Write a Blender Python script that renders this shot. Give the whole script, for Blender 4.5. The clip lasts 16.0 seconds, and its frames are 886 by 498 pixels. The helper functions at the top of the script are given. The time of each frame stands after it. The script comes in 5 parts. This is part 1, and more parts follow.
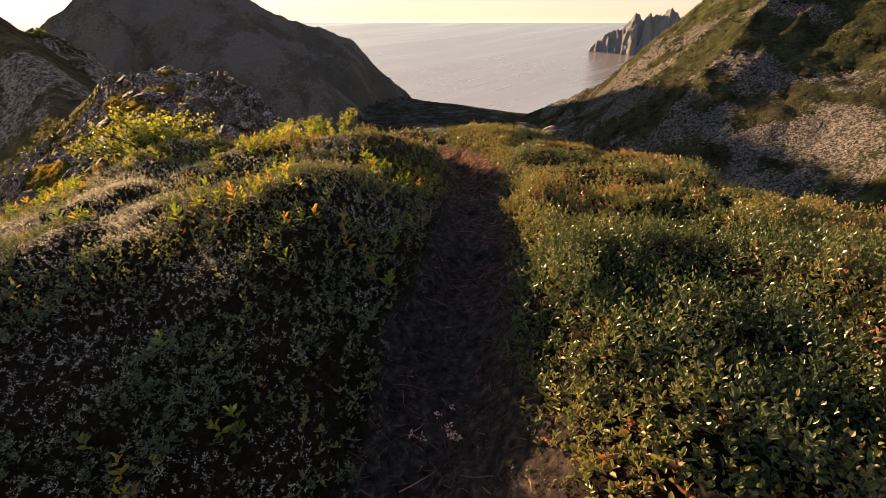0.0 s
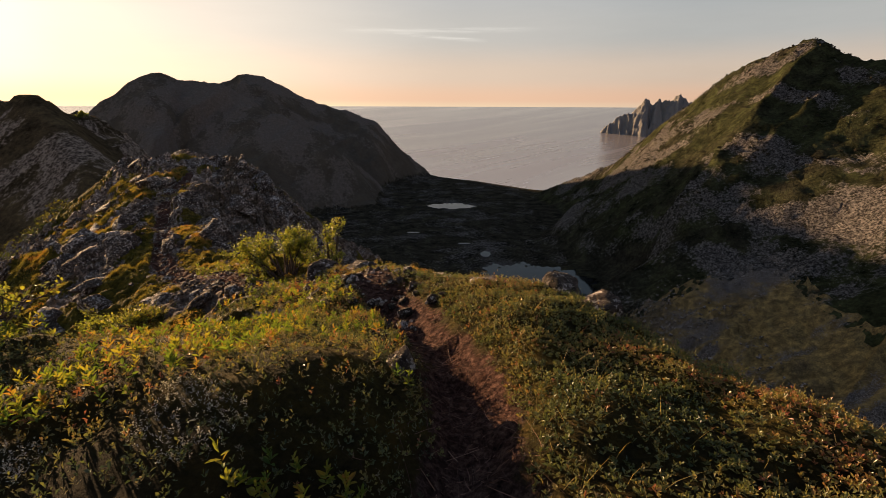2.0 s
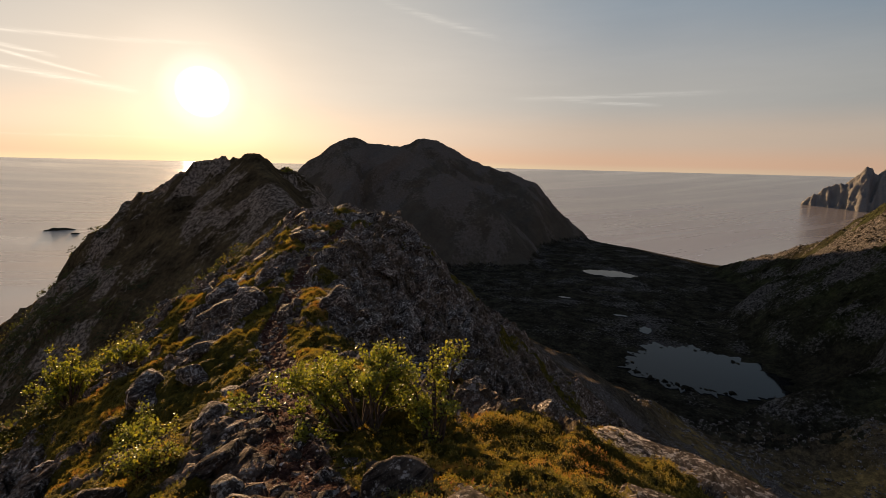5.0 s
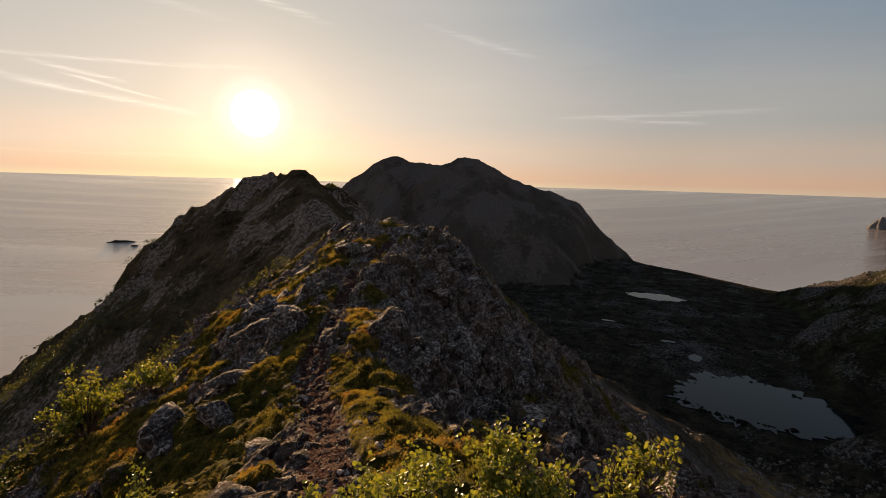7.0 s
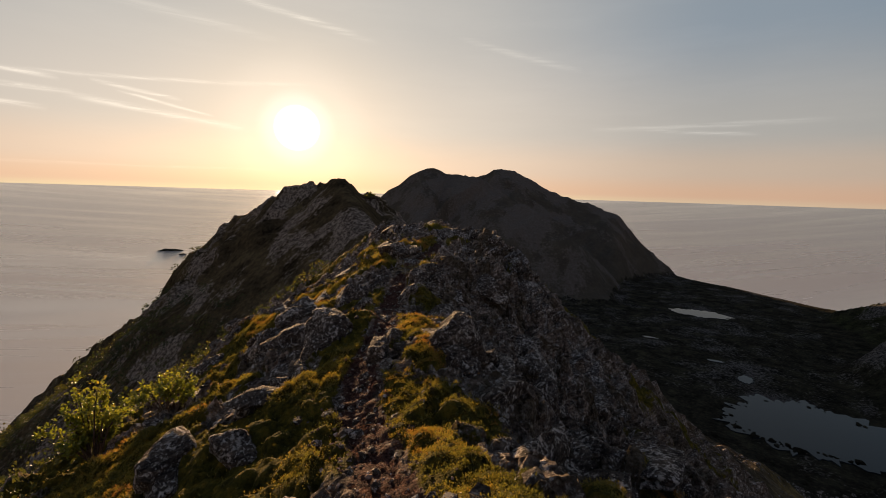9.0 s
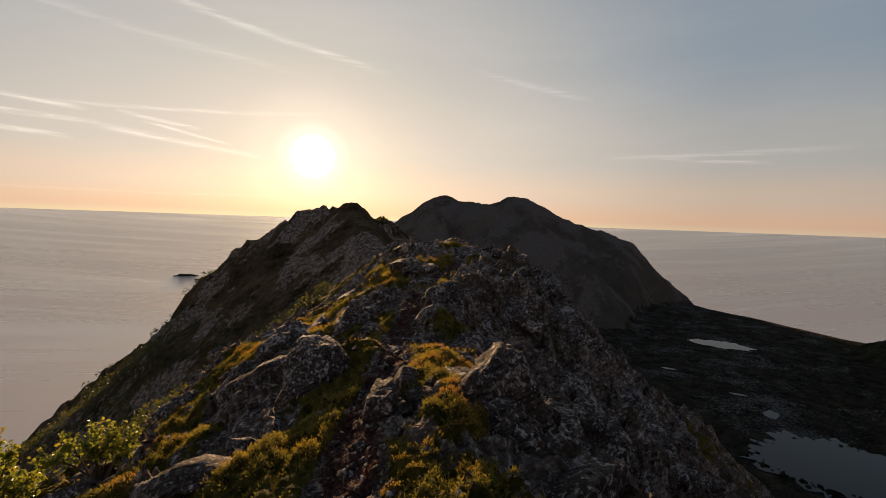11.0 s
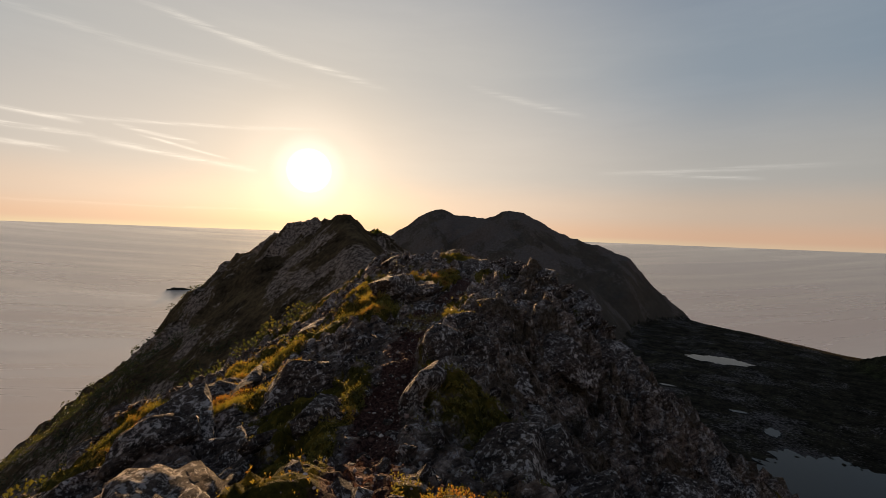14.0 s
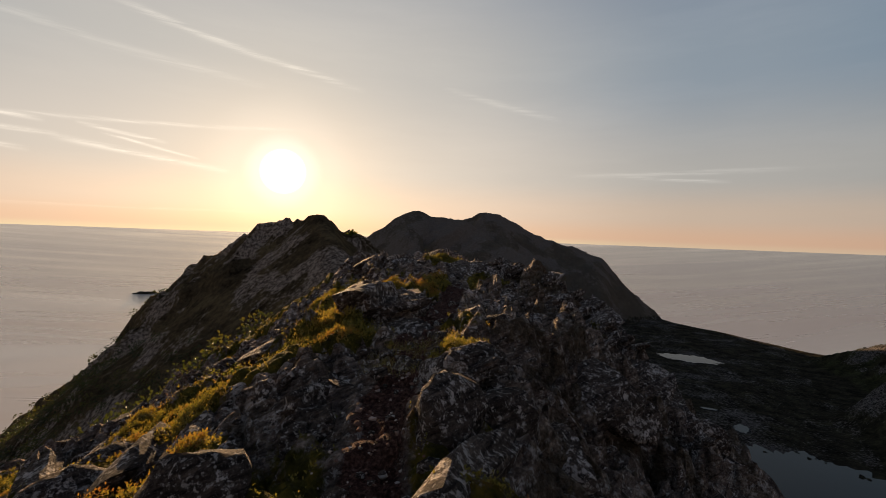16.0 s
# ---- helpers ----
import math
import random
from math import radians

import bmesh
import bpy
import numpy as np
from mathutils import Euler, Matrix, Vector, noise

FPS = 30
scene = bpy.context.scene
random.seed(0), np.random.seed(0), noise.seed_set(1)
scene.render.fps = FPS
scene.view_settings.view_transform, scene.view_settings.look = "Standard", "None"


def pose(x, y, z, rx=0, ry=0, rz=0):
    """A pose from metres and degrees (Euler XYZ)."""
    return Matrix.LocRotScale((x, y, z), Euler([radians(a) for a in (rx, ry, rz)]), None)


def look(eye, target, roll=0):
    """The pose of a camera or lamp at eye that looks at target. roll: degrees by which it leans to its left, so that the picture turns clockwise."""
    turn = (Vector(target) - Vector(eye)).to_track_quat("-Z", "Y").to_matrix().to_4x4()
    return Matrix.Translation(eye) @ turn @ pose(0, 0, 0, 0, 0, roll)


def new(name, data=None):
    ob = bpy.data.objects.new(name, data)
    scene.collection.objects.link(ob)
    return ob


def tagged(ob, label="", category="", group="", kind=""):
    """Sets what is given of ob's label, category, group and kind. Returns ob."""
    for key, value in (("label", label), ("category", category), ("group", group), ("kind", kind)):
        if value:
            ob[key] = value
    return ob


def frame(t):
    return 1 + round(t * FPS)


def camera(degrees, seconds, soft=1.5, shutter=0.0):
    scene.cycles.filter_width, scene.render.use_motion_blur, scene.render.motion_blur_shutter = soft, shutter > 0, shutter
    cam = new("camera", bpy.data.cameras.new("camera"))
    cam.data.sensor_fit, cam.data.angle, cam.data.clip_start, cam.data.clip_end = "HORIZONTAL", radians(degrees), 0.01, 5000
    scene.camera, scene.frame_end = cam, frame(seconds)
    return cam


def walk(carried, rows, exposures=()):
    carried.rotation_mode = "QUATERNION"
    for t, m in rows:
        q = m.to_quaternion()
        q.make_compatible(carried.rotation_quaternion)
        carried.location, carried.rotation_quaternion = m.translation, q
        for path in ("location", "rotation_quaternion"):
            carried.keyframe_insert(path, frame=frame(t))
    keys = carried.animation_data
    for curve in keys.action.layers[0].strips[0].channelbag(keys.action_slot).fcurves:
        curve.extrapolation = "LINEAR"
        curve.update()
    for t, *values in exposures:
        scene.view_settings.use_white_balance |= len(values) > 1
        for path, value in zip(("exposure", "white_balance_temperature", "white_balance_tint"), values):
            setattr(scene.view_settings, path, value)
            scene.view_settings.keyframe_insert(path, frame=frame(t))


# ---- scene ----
cam = camera(87.92, 16.0, 0.85)
# seconds, eye (x, y, z), yaw to the left, pitch up, roll
ROWS = [
    (0.0, 0.000, 0.000, 1.150, 0.00, -26.40, 0.00),
    (0.5, -0.006, 0.555, 1.307, -0.69, -23.46, 0.04),
    (1.0, 0.082, 1.170, 1.388, -0.74, -21.35, 0.02),
    (1.5, 0.160, 1.843, 1.396, 0.23, -19.30, 0.04),
    (2.0, 0.231, 2.567, 1.424, 2.16, -17.41, 0.22),
    (2.5, 0.293, 3.341, 1.445, 4.86, -15.34, 0.35),
    (3.0, 0.261, 4.061, 1.519, 8.84, -14.25, 0.47),
    (3.5, 0.231, 4.754, 1.465, 13.35, -13.19, 0.74),
    (4.0, 0.038, 5.462, 1.365, 17.30, -12.17, 0.90),
    (4.5, -0.222, 6.088, 1.302, 19.82, -11.18, 1.12),
    (7.0, -2.262, 8.531, 0.748, 26.39, -8.18, 1.67),
    (7.5, -2.834, 8.987, 0.455, 28.40, -7.91, 1.64),
    (8.0, -3.303, 9.458, 0.198, 29.94, -7.69, 1.71),
    (8.5, -3.759, 9.884, 0.041, 30.50, -7.43, 1.74),
    (11.0, -6.014, 12.714, -0.860, 32.46, -3.50, 1.97),
    (11.5, -6.495, 13.460, -0.986, 33.08, -3.15, 2.08),
    (12.0, -7.010, 14.155, -1.097, 33.26, -2.51, 2.14),
    (12.5, -7.538, 14.882, -1.225, 33.22, -1.99, 2.18),
    (13.0, -8.111, 15.596, -1.301, 33.42, -1.95, 2.12),
    (13.5, -8.571, 16.358, -1.295, 33.03, -1.82, 2.15),
    (14.0, -9.021, 16.963, -1.226, 31.96, -1.72, 2.13),
    (14.5, -9.499, 17.543, -1.270, 30.20, -1.68, 2.13),
    (15.0, -10.020, 18.100, -1.362, 28.96, -1.57, 2.06),
    (15.5, -10.491, 18.706, -1.433, 28.65, -1.45, 2.08),
    (16.0, -10.949, 19.506, -1.405, 29.03, -1.40, 2.06),
]


def axes_pose(x, y, z, yaw, pitch, roll):
    return Matrix.Translation((x, y, z)) @ pose(0, 0, 0, 0, 0, yaw) @ pose(0, 0, 0, 90 + pitch) @ pose(0, 0, 0, 0, 0, roll)


# the clip's camera stops down as it turns towards the sun
STOPS = [(0.0, 2.30), (1.0, 1.84), (2.5, 1.44), (3.5, 1.27), (4.5, 1.14), (7.0, 1.08), (16.0, 1.08)]
walk(cam, [(t, axes_pose(*row)) for t, *row in ROWS], STOPS)

# ---------------------------------------------------------------- light
SUN_AZ, SUN_EL = 48.45, 7.05          # degrees to the left of +y, and above the level
SUN_WAY = Vector((-math.sin(radians(SUN_AZ)) * math.cos(radians(SUN_EL)),
                  math.cos(radians(SUN_AZ)) * math.cos(radians(SUN_EL)), math.sin(radians(SUN_EL))))


class Nodes:
    """A short hand for node trees."""

    def __init__(self, tree):
        self.tree = tree

    def add(self, kind, _out=0, _set=(), **inputs):
        node = self.tree.nodes.new(kind)
        for key, value in dict(_set).items():
            setattr(node, key, value)
        for key, value in inputs.items():
            self.put(node, key.replace("_", " "), value)
        return node

    def put(self, node, key, value):
        socket = node.inputs[int(key[1:])] if key[0] == "i" and key[1:].isdigit() else node.inputs[key]
        if isinstance(value, bpy.types.NodeSocket):
            self.tree.links.new(value, socket)
        elif isinstance(value, bpy.types.Node):
            self.tree.links.new(value.outputs[0], socket)
        else:
            socket.default_value = value

    def math(self, op, a, b=0.0, c=0.0, clamp=False):
        node = self.add("ShaderNodeMath", _set={"operation": op, "use_clamp": clamp})
        for n, value in enumerate((a, b, c)):
            self.put(node, f"i{n}", value)
        return node.outputs[0]

    def mix(self, fac, a, b, blend="MIX"):
        node = self.add("ShaderNodeMix", _set={"data_type": "RGBA", "blend_type": blend})
        self.put(node, "i0", fac)
        self.put(node, "i6", a if not isinstance(a, tuple) else (*a, 1)[:4])
        self.put(node, "i7", b if not isinstance(b, tuple) else (*b, 1)[:4])
        return node.outputs[2]

    def ramp(self, fac, stops, mode="LINEAR"):
        node = self.add("ShaderNodeValToRGB", i0=fac)
        band = node.color_ramp
        band.interpolation = mode
        while len(band.elements) < len(stops):
            band.elements.new(0.5)
        for e, (at, colour) in zip(band.elements, stops):
            e.position = at
            e.color = (*colour, 1) if isinstance(colour, tuple) else (colour, colour, colour, 1)
        return node.outputs[0]

    def noise(self, vector, scale, detail=5.0, rough=0.55, dist=0.0):
        node = self.add("ShaderNodeTexNoise", Vector=vector, Scale=scale, Detail=detail, Roughness=rough, Distortion=dist)
        return node.outputs[0]

    def voronoi(self, vector, scale, feature="F1", out=0):
        node = self.add("ShaderNodeTexVoronoi", _set={"feature": feature}, Vector=vector, Scale=scale)
        return node.outputs[out]

    def mapping(self, vector, scale=(1, 1, 1), rot=(0, 0, 0)):
        return self.add("ShaderNodeMapping", Vector=vector, Scale=scale, Rotation=rot).outputs[0]

    def attr(self, name):
        return self.add("ShaderNodeAttribute", _set={"attribute_name": name}).outputs["Fac"]

    def bump(self, height, strength=0.5, distance=0.02, normal=None):
        node = self.add("ShaderNodeBump", Height=height, Strength=strength, Distance=distance)
        if normal is not None:
            self.put(node, "Normal", normal)
        return node.outputs[0]


def build_sky():
    world = bpy.data.worlds.new("evening_sky")
    scene.world = world
    world.use_nodes = True
    world.node_tree.nodes.clear()
    n = Nodes(world.node_tree)
    way = n.add("ShaderNodeTexCoord").outputs["Generated"]
    sep = n.add("ShaderNodeSeparateXYZ", Vector=way)
    x, y, z = sep.outputs
    el = n.math("MULTIPLY", n.math("ARCSINE", z), 180 / math.pi)
    az = n.math("MULTIPLY", n.math("ARCTAN2", n.math("MULTIPLY", x, -1), y), 180 / math.pi)
    near = n.add("ShaderNodeVectorMath", _set={"operation": "DOT_PRODUCT"}, i0=way, i1=tuple(SUN_WAY))
    dot = near.outputs["Value"]
    off = n.math("MULTIPLY", n.math("ARCCOSINE", n.math("MINIMUM", dot, 0.99999)), 180 / math.pi)
    # height above the horizon, 0 to 60 degrees, as a fraction
    up = n.math("DIVIDE", n.math("ADD", el, 2.0), 62.0, clamp=True)
    toward = n.ramp(up, SKY_TOWARD, "EASE")
    away = n.ramp(up, SKY_AWAY, "EASE")
    side = n.ramp(n.math("DIVIDE", off, 100.0, clamp=True), [(0.0, 0.0), (0.20, 0.10), (0.50, 0.75), (0.75, 1.0)], "EASE")
    haze = n.mix(side, toward, away)
    behind = n.ramp(n.math("DIVIDE", off, 180.0), [(0.48, 0.0), (0.72, 1.0)], "EASE")
    haze = n.mix(behind, haze, n.ramp(up, SKY_BEHIND, "EASE"))
    sky = n.add("ShaderNodeTexSky", _set={"sky_type": "NISHITA", "sun_disc": False, "sun_elevation": radians(SUN_EL),
                                          "sun_rotation": radians(-SUN_AZ), "dust_density": 2.0})
    high = n.add("ShaderNodeVectorMath", _set={"operation": "SCALE"}, i0=sky.outputs[0], Scale=0.10).outputs[0]
    colour = n.mix(0.08, haze, high)
    # thin cirrus in long streaks
    plane = n.add("ShaderNodeCombineXYZ", X=az, Y=el).outputs[0]
    grain = n.noise(n.mapping(plane, (0.10, 1.1, 1), (0, 0, radians(14))), 1.0, 6, 0.6, 0.6)
    fibre = n.ramp(n.noise(n.mapping(plane, (0.16, 2.6, 1), (0, 0, radians(4))), 1.0, 7, 0.65, 0.8), [(0.36, 0.15), (0.62, 1.25)])
    clouds = 0.0
    for (a0, e0, a1, e1, wide, bright) in STREAKS:
        slope = (e1 - e0) / (a1 - a0)
        line = n.math("ADD", n.math("MULTIPLY", n.math("SUBTRACT", az, a0), slope), e0)
        wave = n.math("MULTIPLY", n.math("SUBTRACT", grain, 0.5), wide * 2.5)
        gap = n.math("DIVIDE", n.math("SUBTRACT", n.math("SUBTRACT", el, line), wave), wide)
        body = n.math("POWER", 2.718, n.math("MULTIPLY", n.math("MULTIPLY", gap, gap), -1))
        mid, half = (a0 + a1) / 2, abs(a1 - a0) / 2
        along = n.math("SUBTRACT", 1.0, n.math("POWER", n.math("DIVIDE", n.math("ABSOLUTE", n.math("SUBTRACT", az, mid)), half), 3), clamp=True)
        body = n.math("MULTIPLY", n.math("MULTIPLY", body, along), n.math("MULTIPLY", n.math("MULTIPLY", grain, fibre), bright * 2.0))
        clouds = n.math("ADD", clouds, body)
    veil = n.math("MULTIPLY", n.ramp(n.noise(n.mapping(plane, (0.02, 0.12, 1), (0, 0, radians(12))), 1.0, 7, 0.65), [(0.45, 0.0), (0.75, 1.0)]), 0.045)
    clouds = n.math("MULTIPLY", n.math("ADD", clouds, veil), n.math("DIVIDE", el, 4.0, clamp=True))
    colour = n.mix(1.0, colour, n.mix(1.0, n.mix(side, (1.0, 0.88, 0.70), (0.75, 0.72, 0.70)), n.add("ShaderNodeCombineXYZ", X=clouds, Y=clouds, Z=clouds).outputs[0], "MULTIPLY"), "ADD")
    # the sun and the glare round it
    disc = n.ramp(n.math("DIVIDE", off, 30.0, clamp=True), SUN_GLARE, "EASE")
    glare = n.mix(1.0, (1.0, 0.93, 0.92), disc, "MULTIPLY")
    colour = n.mix(1.0, colour, glare, "ADD")
    bg = n.add("ShaderNodeBackground", Color=colour, Strength=SKY_STRENGTH)
    out = n.add("ShaderNodeOutputWorld", Surface=bg)


def srgb(r, g, b):
    return tuple(((c / 255 + 0.055) / 1.055) ** 2.4 if c > 10 else c / 255 / 12.92 for c in (r, g, b))


SKY_STRENGTH = 0.463
SKY_TOWARD = [(0.0, srgb(196, 168, 142)), (0.030, srgb(255, 226, 182)), (0.042, srgb(246, 206, 174)), (0.085, srgb(240, 213, 191)), (0.16, srgb(219, 207, 195)),
              (0.35, srgb(198, 193, 186)), (0.6, srgb(172, 174, 178)), (1.0, srgb(112, 122, 140))]
SKY_AWAY = [(0.0, srgb(150, 138, 126)), (0.030, srgb(206, 178, 152)), (0.042, srgb(204, 168, 142)), (0.085, srgb(186, 168, 152)), (0.15, srgb(160, 160, 158)),
            (0.33, srgb(116, 137, 156)), (0.6, srgb(92, 113, 142)), (1.0, srgb(92, 106, 134))]
# the rosy band that faces a setting sun, out of view, added as warm fill
SKY_BEHIND = [(0.0, srgb(150, 130, 122)), (0.042, srgb(188, 158, 148)), (0.10, srgb(196, 168, 158)), (0.18, srgb(184, 166, 164)), (0.33, srgb(152, 150, 160)), (0.6, srgb(112, 124, 148)), (1.0, srgb(92, 106, 134))]
SUN_GLARE = [(0.0, 3.0), (0.070, 2.0), (0.088, 0.24), (0.16, 0.08), (0.32, 0.03), (1.0, 0.0)]
# azimuth and height of both ends, breadth, brightness
STREAKS = [
    (67.0, 22.0, 39.0, 17.0, 0.30, 0.16),
    (78.0, 18.8, 50.0, 16.2, 0.40, 0.08),
    (79.0, 8.5, 69.0, 8.5, 0.20, 0.30),
    (79.0, 7.1, 71.0, 6.8, 0.20, 0.30),
    (70.0, 8.3, 54.0, 6.6, 0.25, 0.30),
    (74.0, 9.8, 47.0, 11.9, 0.18, 0.16),
    (14.0, 7.9, -9.0, 8.1, 0.22, 0.10),
    (8.0, 7.7, -3.0, 6.9, 0.16, 0.12),
    (30.0, 18.0, 15.0, 14.2, 0.30, 0.09),
    (79.0, 1.8, 50.0, 2.2, 0.12, 0.16),
    (80.0, 10.1, 70.0, 9.6, 0.16, 0.34),
    (68.0, 9.9, 60.0, 8.9, 0.16, 0.24),
    (66.0, 9.2, 57.0, 7.6, 0.12, 0.26),
]
build_sky()
sun = new("sun", bpy.data.lights.new("sun", "SUN"))
sun.data.energy, sun.data.angle, sun.data.color = 5.0, radians(0.6), (1.0, 0.64, 0.34)
sun.matrix_world = look((0, 0, 60), Vector((0, 0, 60)) - SUN_WAY)


# ---------------------------------------------------------------- the lie of the land
def lattice(ix, iy, seed):
    """A random number from 0 to 1 for every whole place."""
    h = (ix.astype(np.int64) * 374761393 + iy.astype(np.int64) * 668265263 + seed * 1274126177) & 0xFFFFFFFF
    h = ((h ^ (h >> 13)) * 1103515245) & 0xFFFFFFFF
    h = ((h ^ (h >> 16)) * 2246822519) & 0xFFFFFFFF
    return (h ^ (h >> 15)).astype(np.float64) / 4294967295.0


def value_noise(x, y, seed):
    fx, fy = np.floor(x), np.floor(y)
    u, v = x - fx, y - fy
    u, v = u * u * u * (u * (u * 6 - 15) + 10), v * v * v * (v * (v * 6 - 15) + 10)
    a, b = lattice(fx, fy, seed), lattice(fx + 1, fy, seed)
    c, d = lattice(fx, fy + 1, seed), lattice(fx + 1, fy + 1, seed)
    return (a * (1 - u) + b * u) * (1 - v) + (c * (1 - u) + d * u) * v - 0.5


def fbm(x, y, size, octaves=4, seed=0, gain=0.5):
    total, amp = 0.0, 1.0
    for o in range(octaves):
        turn = 0.6 * o + 0.3
        c, s = math.cos(turn) / size, math.sin(turn) / size
        total = total + amp * value_noise(x * c - y * s, x * s + y * c, seed + 17 * o)
        amp, size = amp * gain, size / 2.03
    return total


def ridged(x, y, size, octaves=4, seed=0, gain=0.5):
    total, amp = 0.0, 1.0
    for o in range(octaves):
        turn = 0.9 * o + 0.2
        c, s = math.cos(turn) / size, math.sin(turn) / size
        total = total + amp * (0.5 - 2 * np.abs(value_noise(x * c - y * s, x * s + y * c, seed + 31 * o)))
        amp, size = amp * gain, size / 2.1
    return total


def blocks(x, y, size, seed=0, tilt=0.8):
    """Broken rock: cells that each have a plane of their own, with the way down to the joint between two cells."""
    gx, gy = x / size, y / size
    fx, fy = np.floor(gx), np.floor(gy)
    best, second = np.full(np.shape(x), 9.0), np.full(np.shape(x), 9.0)
    high = np.zeros(np.shape(x))
    for i in (-1, 0, 1):
        for j in (-1, 0, 1):
            cx, cy = fx + i, fy + j
            dx, dy = gx - cx - lattice(cx, cy, seed), gy - cy - lattice(cx, cy, seed + 1)
            d = dx * dx + dy * dy
            plane = lattice(cx, cy, seed + 2) - 0.5 + tilt * ((lattice(cx, cy, seed + 3) - 0.5) * dx + (lattice(cx, cy, seed + 4) - 0.5) * dy) * 2
            closer = d < best
            second = np.where(closer, best, np.minimum(second, d))
            high, best = np.where(closer, plane, high), np.where(closer, d, best)
    joint = np.sqrt(second) - np.sqrt(best)
    return high, joint


def smooth(a, b, x):
    t = np.clip((x - a) / (b - a), 0, 1)
    return t * t * (3 - 2 * t)


def softmax(a, b, k):
    """The higher of two lands, with the crease filled over about k metres."""
    h = np.clip(0.5 + 0.5 * (a - b) / k, 0, 1)
    return b + (a - b) * h + k * h * (1 - h)


def polyline(points, step):
    """Even samples of a smooth line through the points (all columns)."""
    p = np.array(points, float)
    s = np.r_[0, np.cumsum(np.hypot(*np.diff(p[:, :2], axis=0).T))]
    at = np.arange(0, s[-1], step)
    cols = []
    for col in p.T:
        m = np.gradient(col, s)
        i = np.clip(np.searchsorted(s, at, "right") - 1, 0, len(s) - 2)
        h = s[i + 1] - s[i]
        t = (at - s[i]) / h
        cols.append((2 * t**3 - 3 * t**2 + 1) * col[i] + (t**3 - 2 * t**2 + t) * h * m[i] + (3 * t**2 - 2 * t**3) * col[i + 1] + (t**3 - t**2) * h * m[i + 1])
    return np.stack(cols, 1), at


def nearest(line, step, x, y):
    """The line's columns at the nearest place on it, the way along it, and the distance across, right of the line positive."""
    shape = np.shape(x)
    x, y = np.ravel(x), np.ravel(y)
    ahead = np.gradient(line[:, :2], axis=0)
    ahead /= np.linalg.norm(ahead, axis=1)[:, None]
    index, across = np.empty(len(x)), np.empty(len(x))
    for a in range(0, len(x), 20000):
        xs, ys = x[a:a + 20000], y[a:a + 20000]
        d = (xs[:, None] - line[None, :, 0])**2 + (ys[:, None] - line[None, :, 1])**2
        i = d.argmin(1)
        dx, dy = xs - line[i, 0], ys - line[i, 1]
        on = np.clip((dx * ahead[i, 0] + dy * ahead[i, 1]) / step, -0.6, 0.6)
        ends = np.clip(i + on, 0, len(line) - 1)
        on = ends - i
        side = dx * ahead[i, 1] - dy * ahead[i, 0]
        ex, ey = dx - on * step * ahead[i, 0], dy - on * step * ahead[i, 1]
        index[a:a + 20000], across[a:a + 20000] = ends, np.hypot(ex, ey) * np.where(side < 0, -1, 1)
    low = np.clip(np.floor(index).astype(int), 0, len(line) - 2)
    t = (index - low)[:, None]
    cols = line[low] * (1 - t) + line[low + 1] * t
    return cols.reshape(*shape, -1), (index * step).reshape(shape), across.reshape(shape)


# the ridge that the path follows: x, y, height, then flat half-width and fall to the left and to the right
CREST = [(70, -220, 22), (30, -90, 9), (6, -25, 1.0), (0.4, -6, 0.10), (0.2, 0, 0.08), (0.25, 3.2, 0.0), (0.2, 5.2, -0.17), (-0.5, 7.3, -0.5),
         (-2.2, 9.6, -1.05), (-4.4, 12.0, -1.9), (-7.0, 15.0, -3.1), (-10.0, 18.7, -3.15), (-12.3, 21.8, -3.45), (-13.8, 24.3, -3.0),
         (-15.6, 28.5, -2.95), (-17.8, 33.0, -2.7), (-20.5, 37.5, -2.3), (-23.5, 43.0, -4.2), (-31, 52, -10), (-48, 67, -17), (-70, 87, -8), (-93, 104, 3.5)]
SIDES = [(4, 0.4, 4, 0.4), (4, 0.4, 4, 0.4), (3, 0.3, 3, 0.35), (3, 0.25, 2.6, 0.45), (3, 0.2, 2.6, 0.5), (3.6, 0.25, 2.3, 0.6), (3.3, 0.38, 1.6, 0.6), (1.4, 0.42, 0.7, 0.6),
         (0.8, 0.45, 0.9, 0.6), (0.7, 0.45, 0.7, 0.55), (0.8, 0.48, 0.9, 0.6), (0.6, 0.42, 0.6, 0.6), (0.9, 0.42, 0.5, 0.6), (1.9, 0.6, 0.8, 0.8),
         (2.4, 0.6, 2.3, 0.9), (3.2, 0.65, 3.0, 0.9), (4.0, 0.75, 3.4, 1.3), (4.0, 0.8, 4.6, 1.3), (2, 0.8, 2, 1.0), (2, 0.9, 2, 0.9), (2, 0.9, 2, 0.9), (1, 1.0, 1, 1.0)]
RIDGE, RIDGE_S = polyline([(*a, *b) for a, b in zip(CREST, SIDES)], 0.5)
TRAIL, TRAIL_S = polyline([(-0.1, -6), (-0.08, 0), (0.0, 1.2), (0.24, 3.2), (0.3, 4.9), (-0.25, 6.6), (-1.0, 7.9), (-2.9, 9.5), (-4.9, 11.6), (-6.8, 13.7), (-9.3, 16.2), (-11.2, 19.3), (-12.8, 21.7), (-13.8, 23.6), (-15.6, 27.5), (-17.6, 32.5), (-19.0, 35.0)], 0.2)
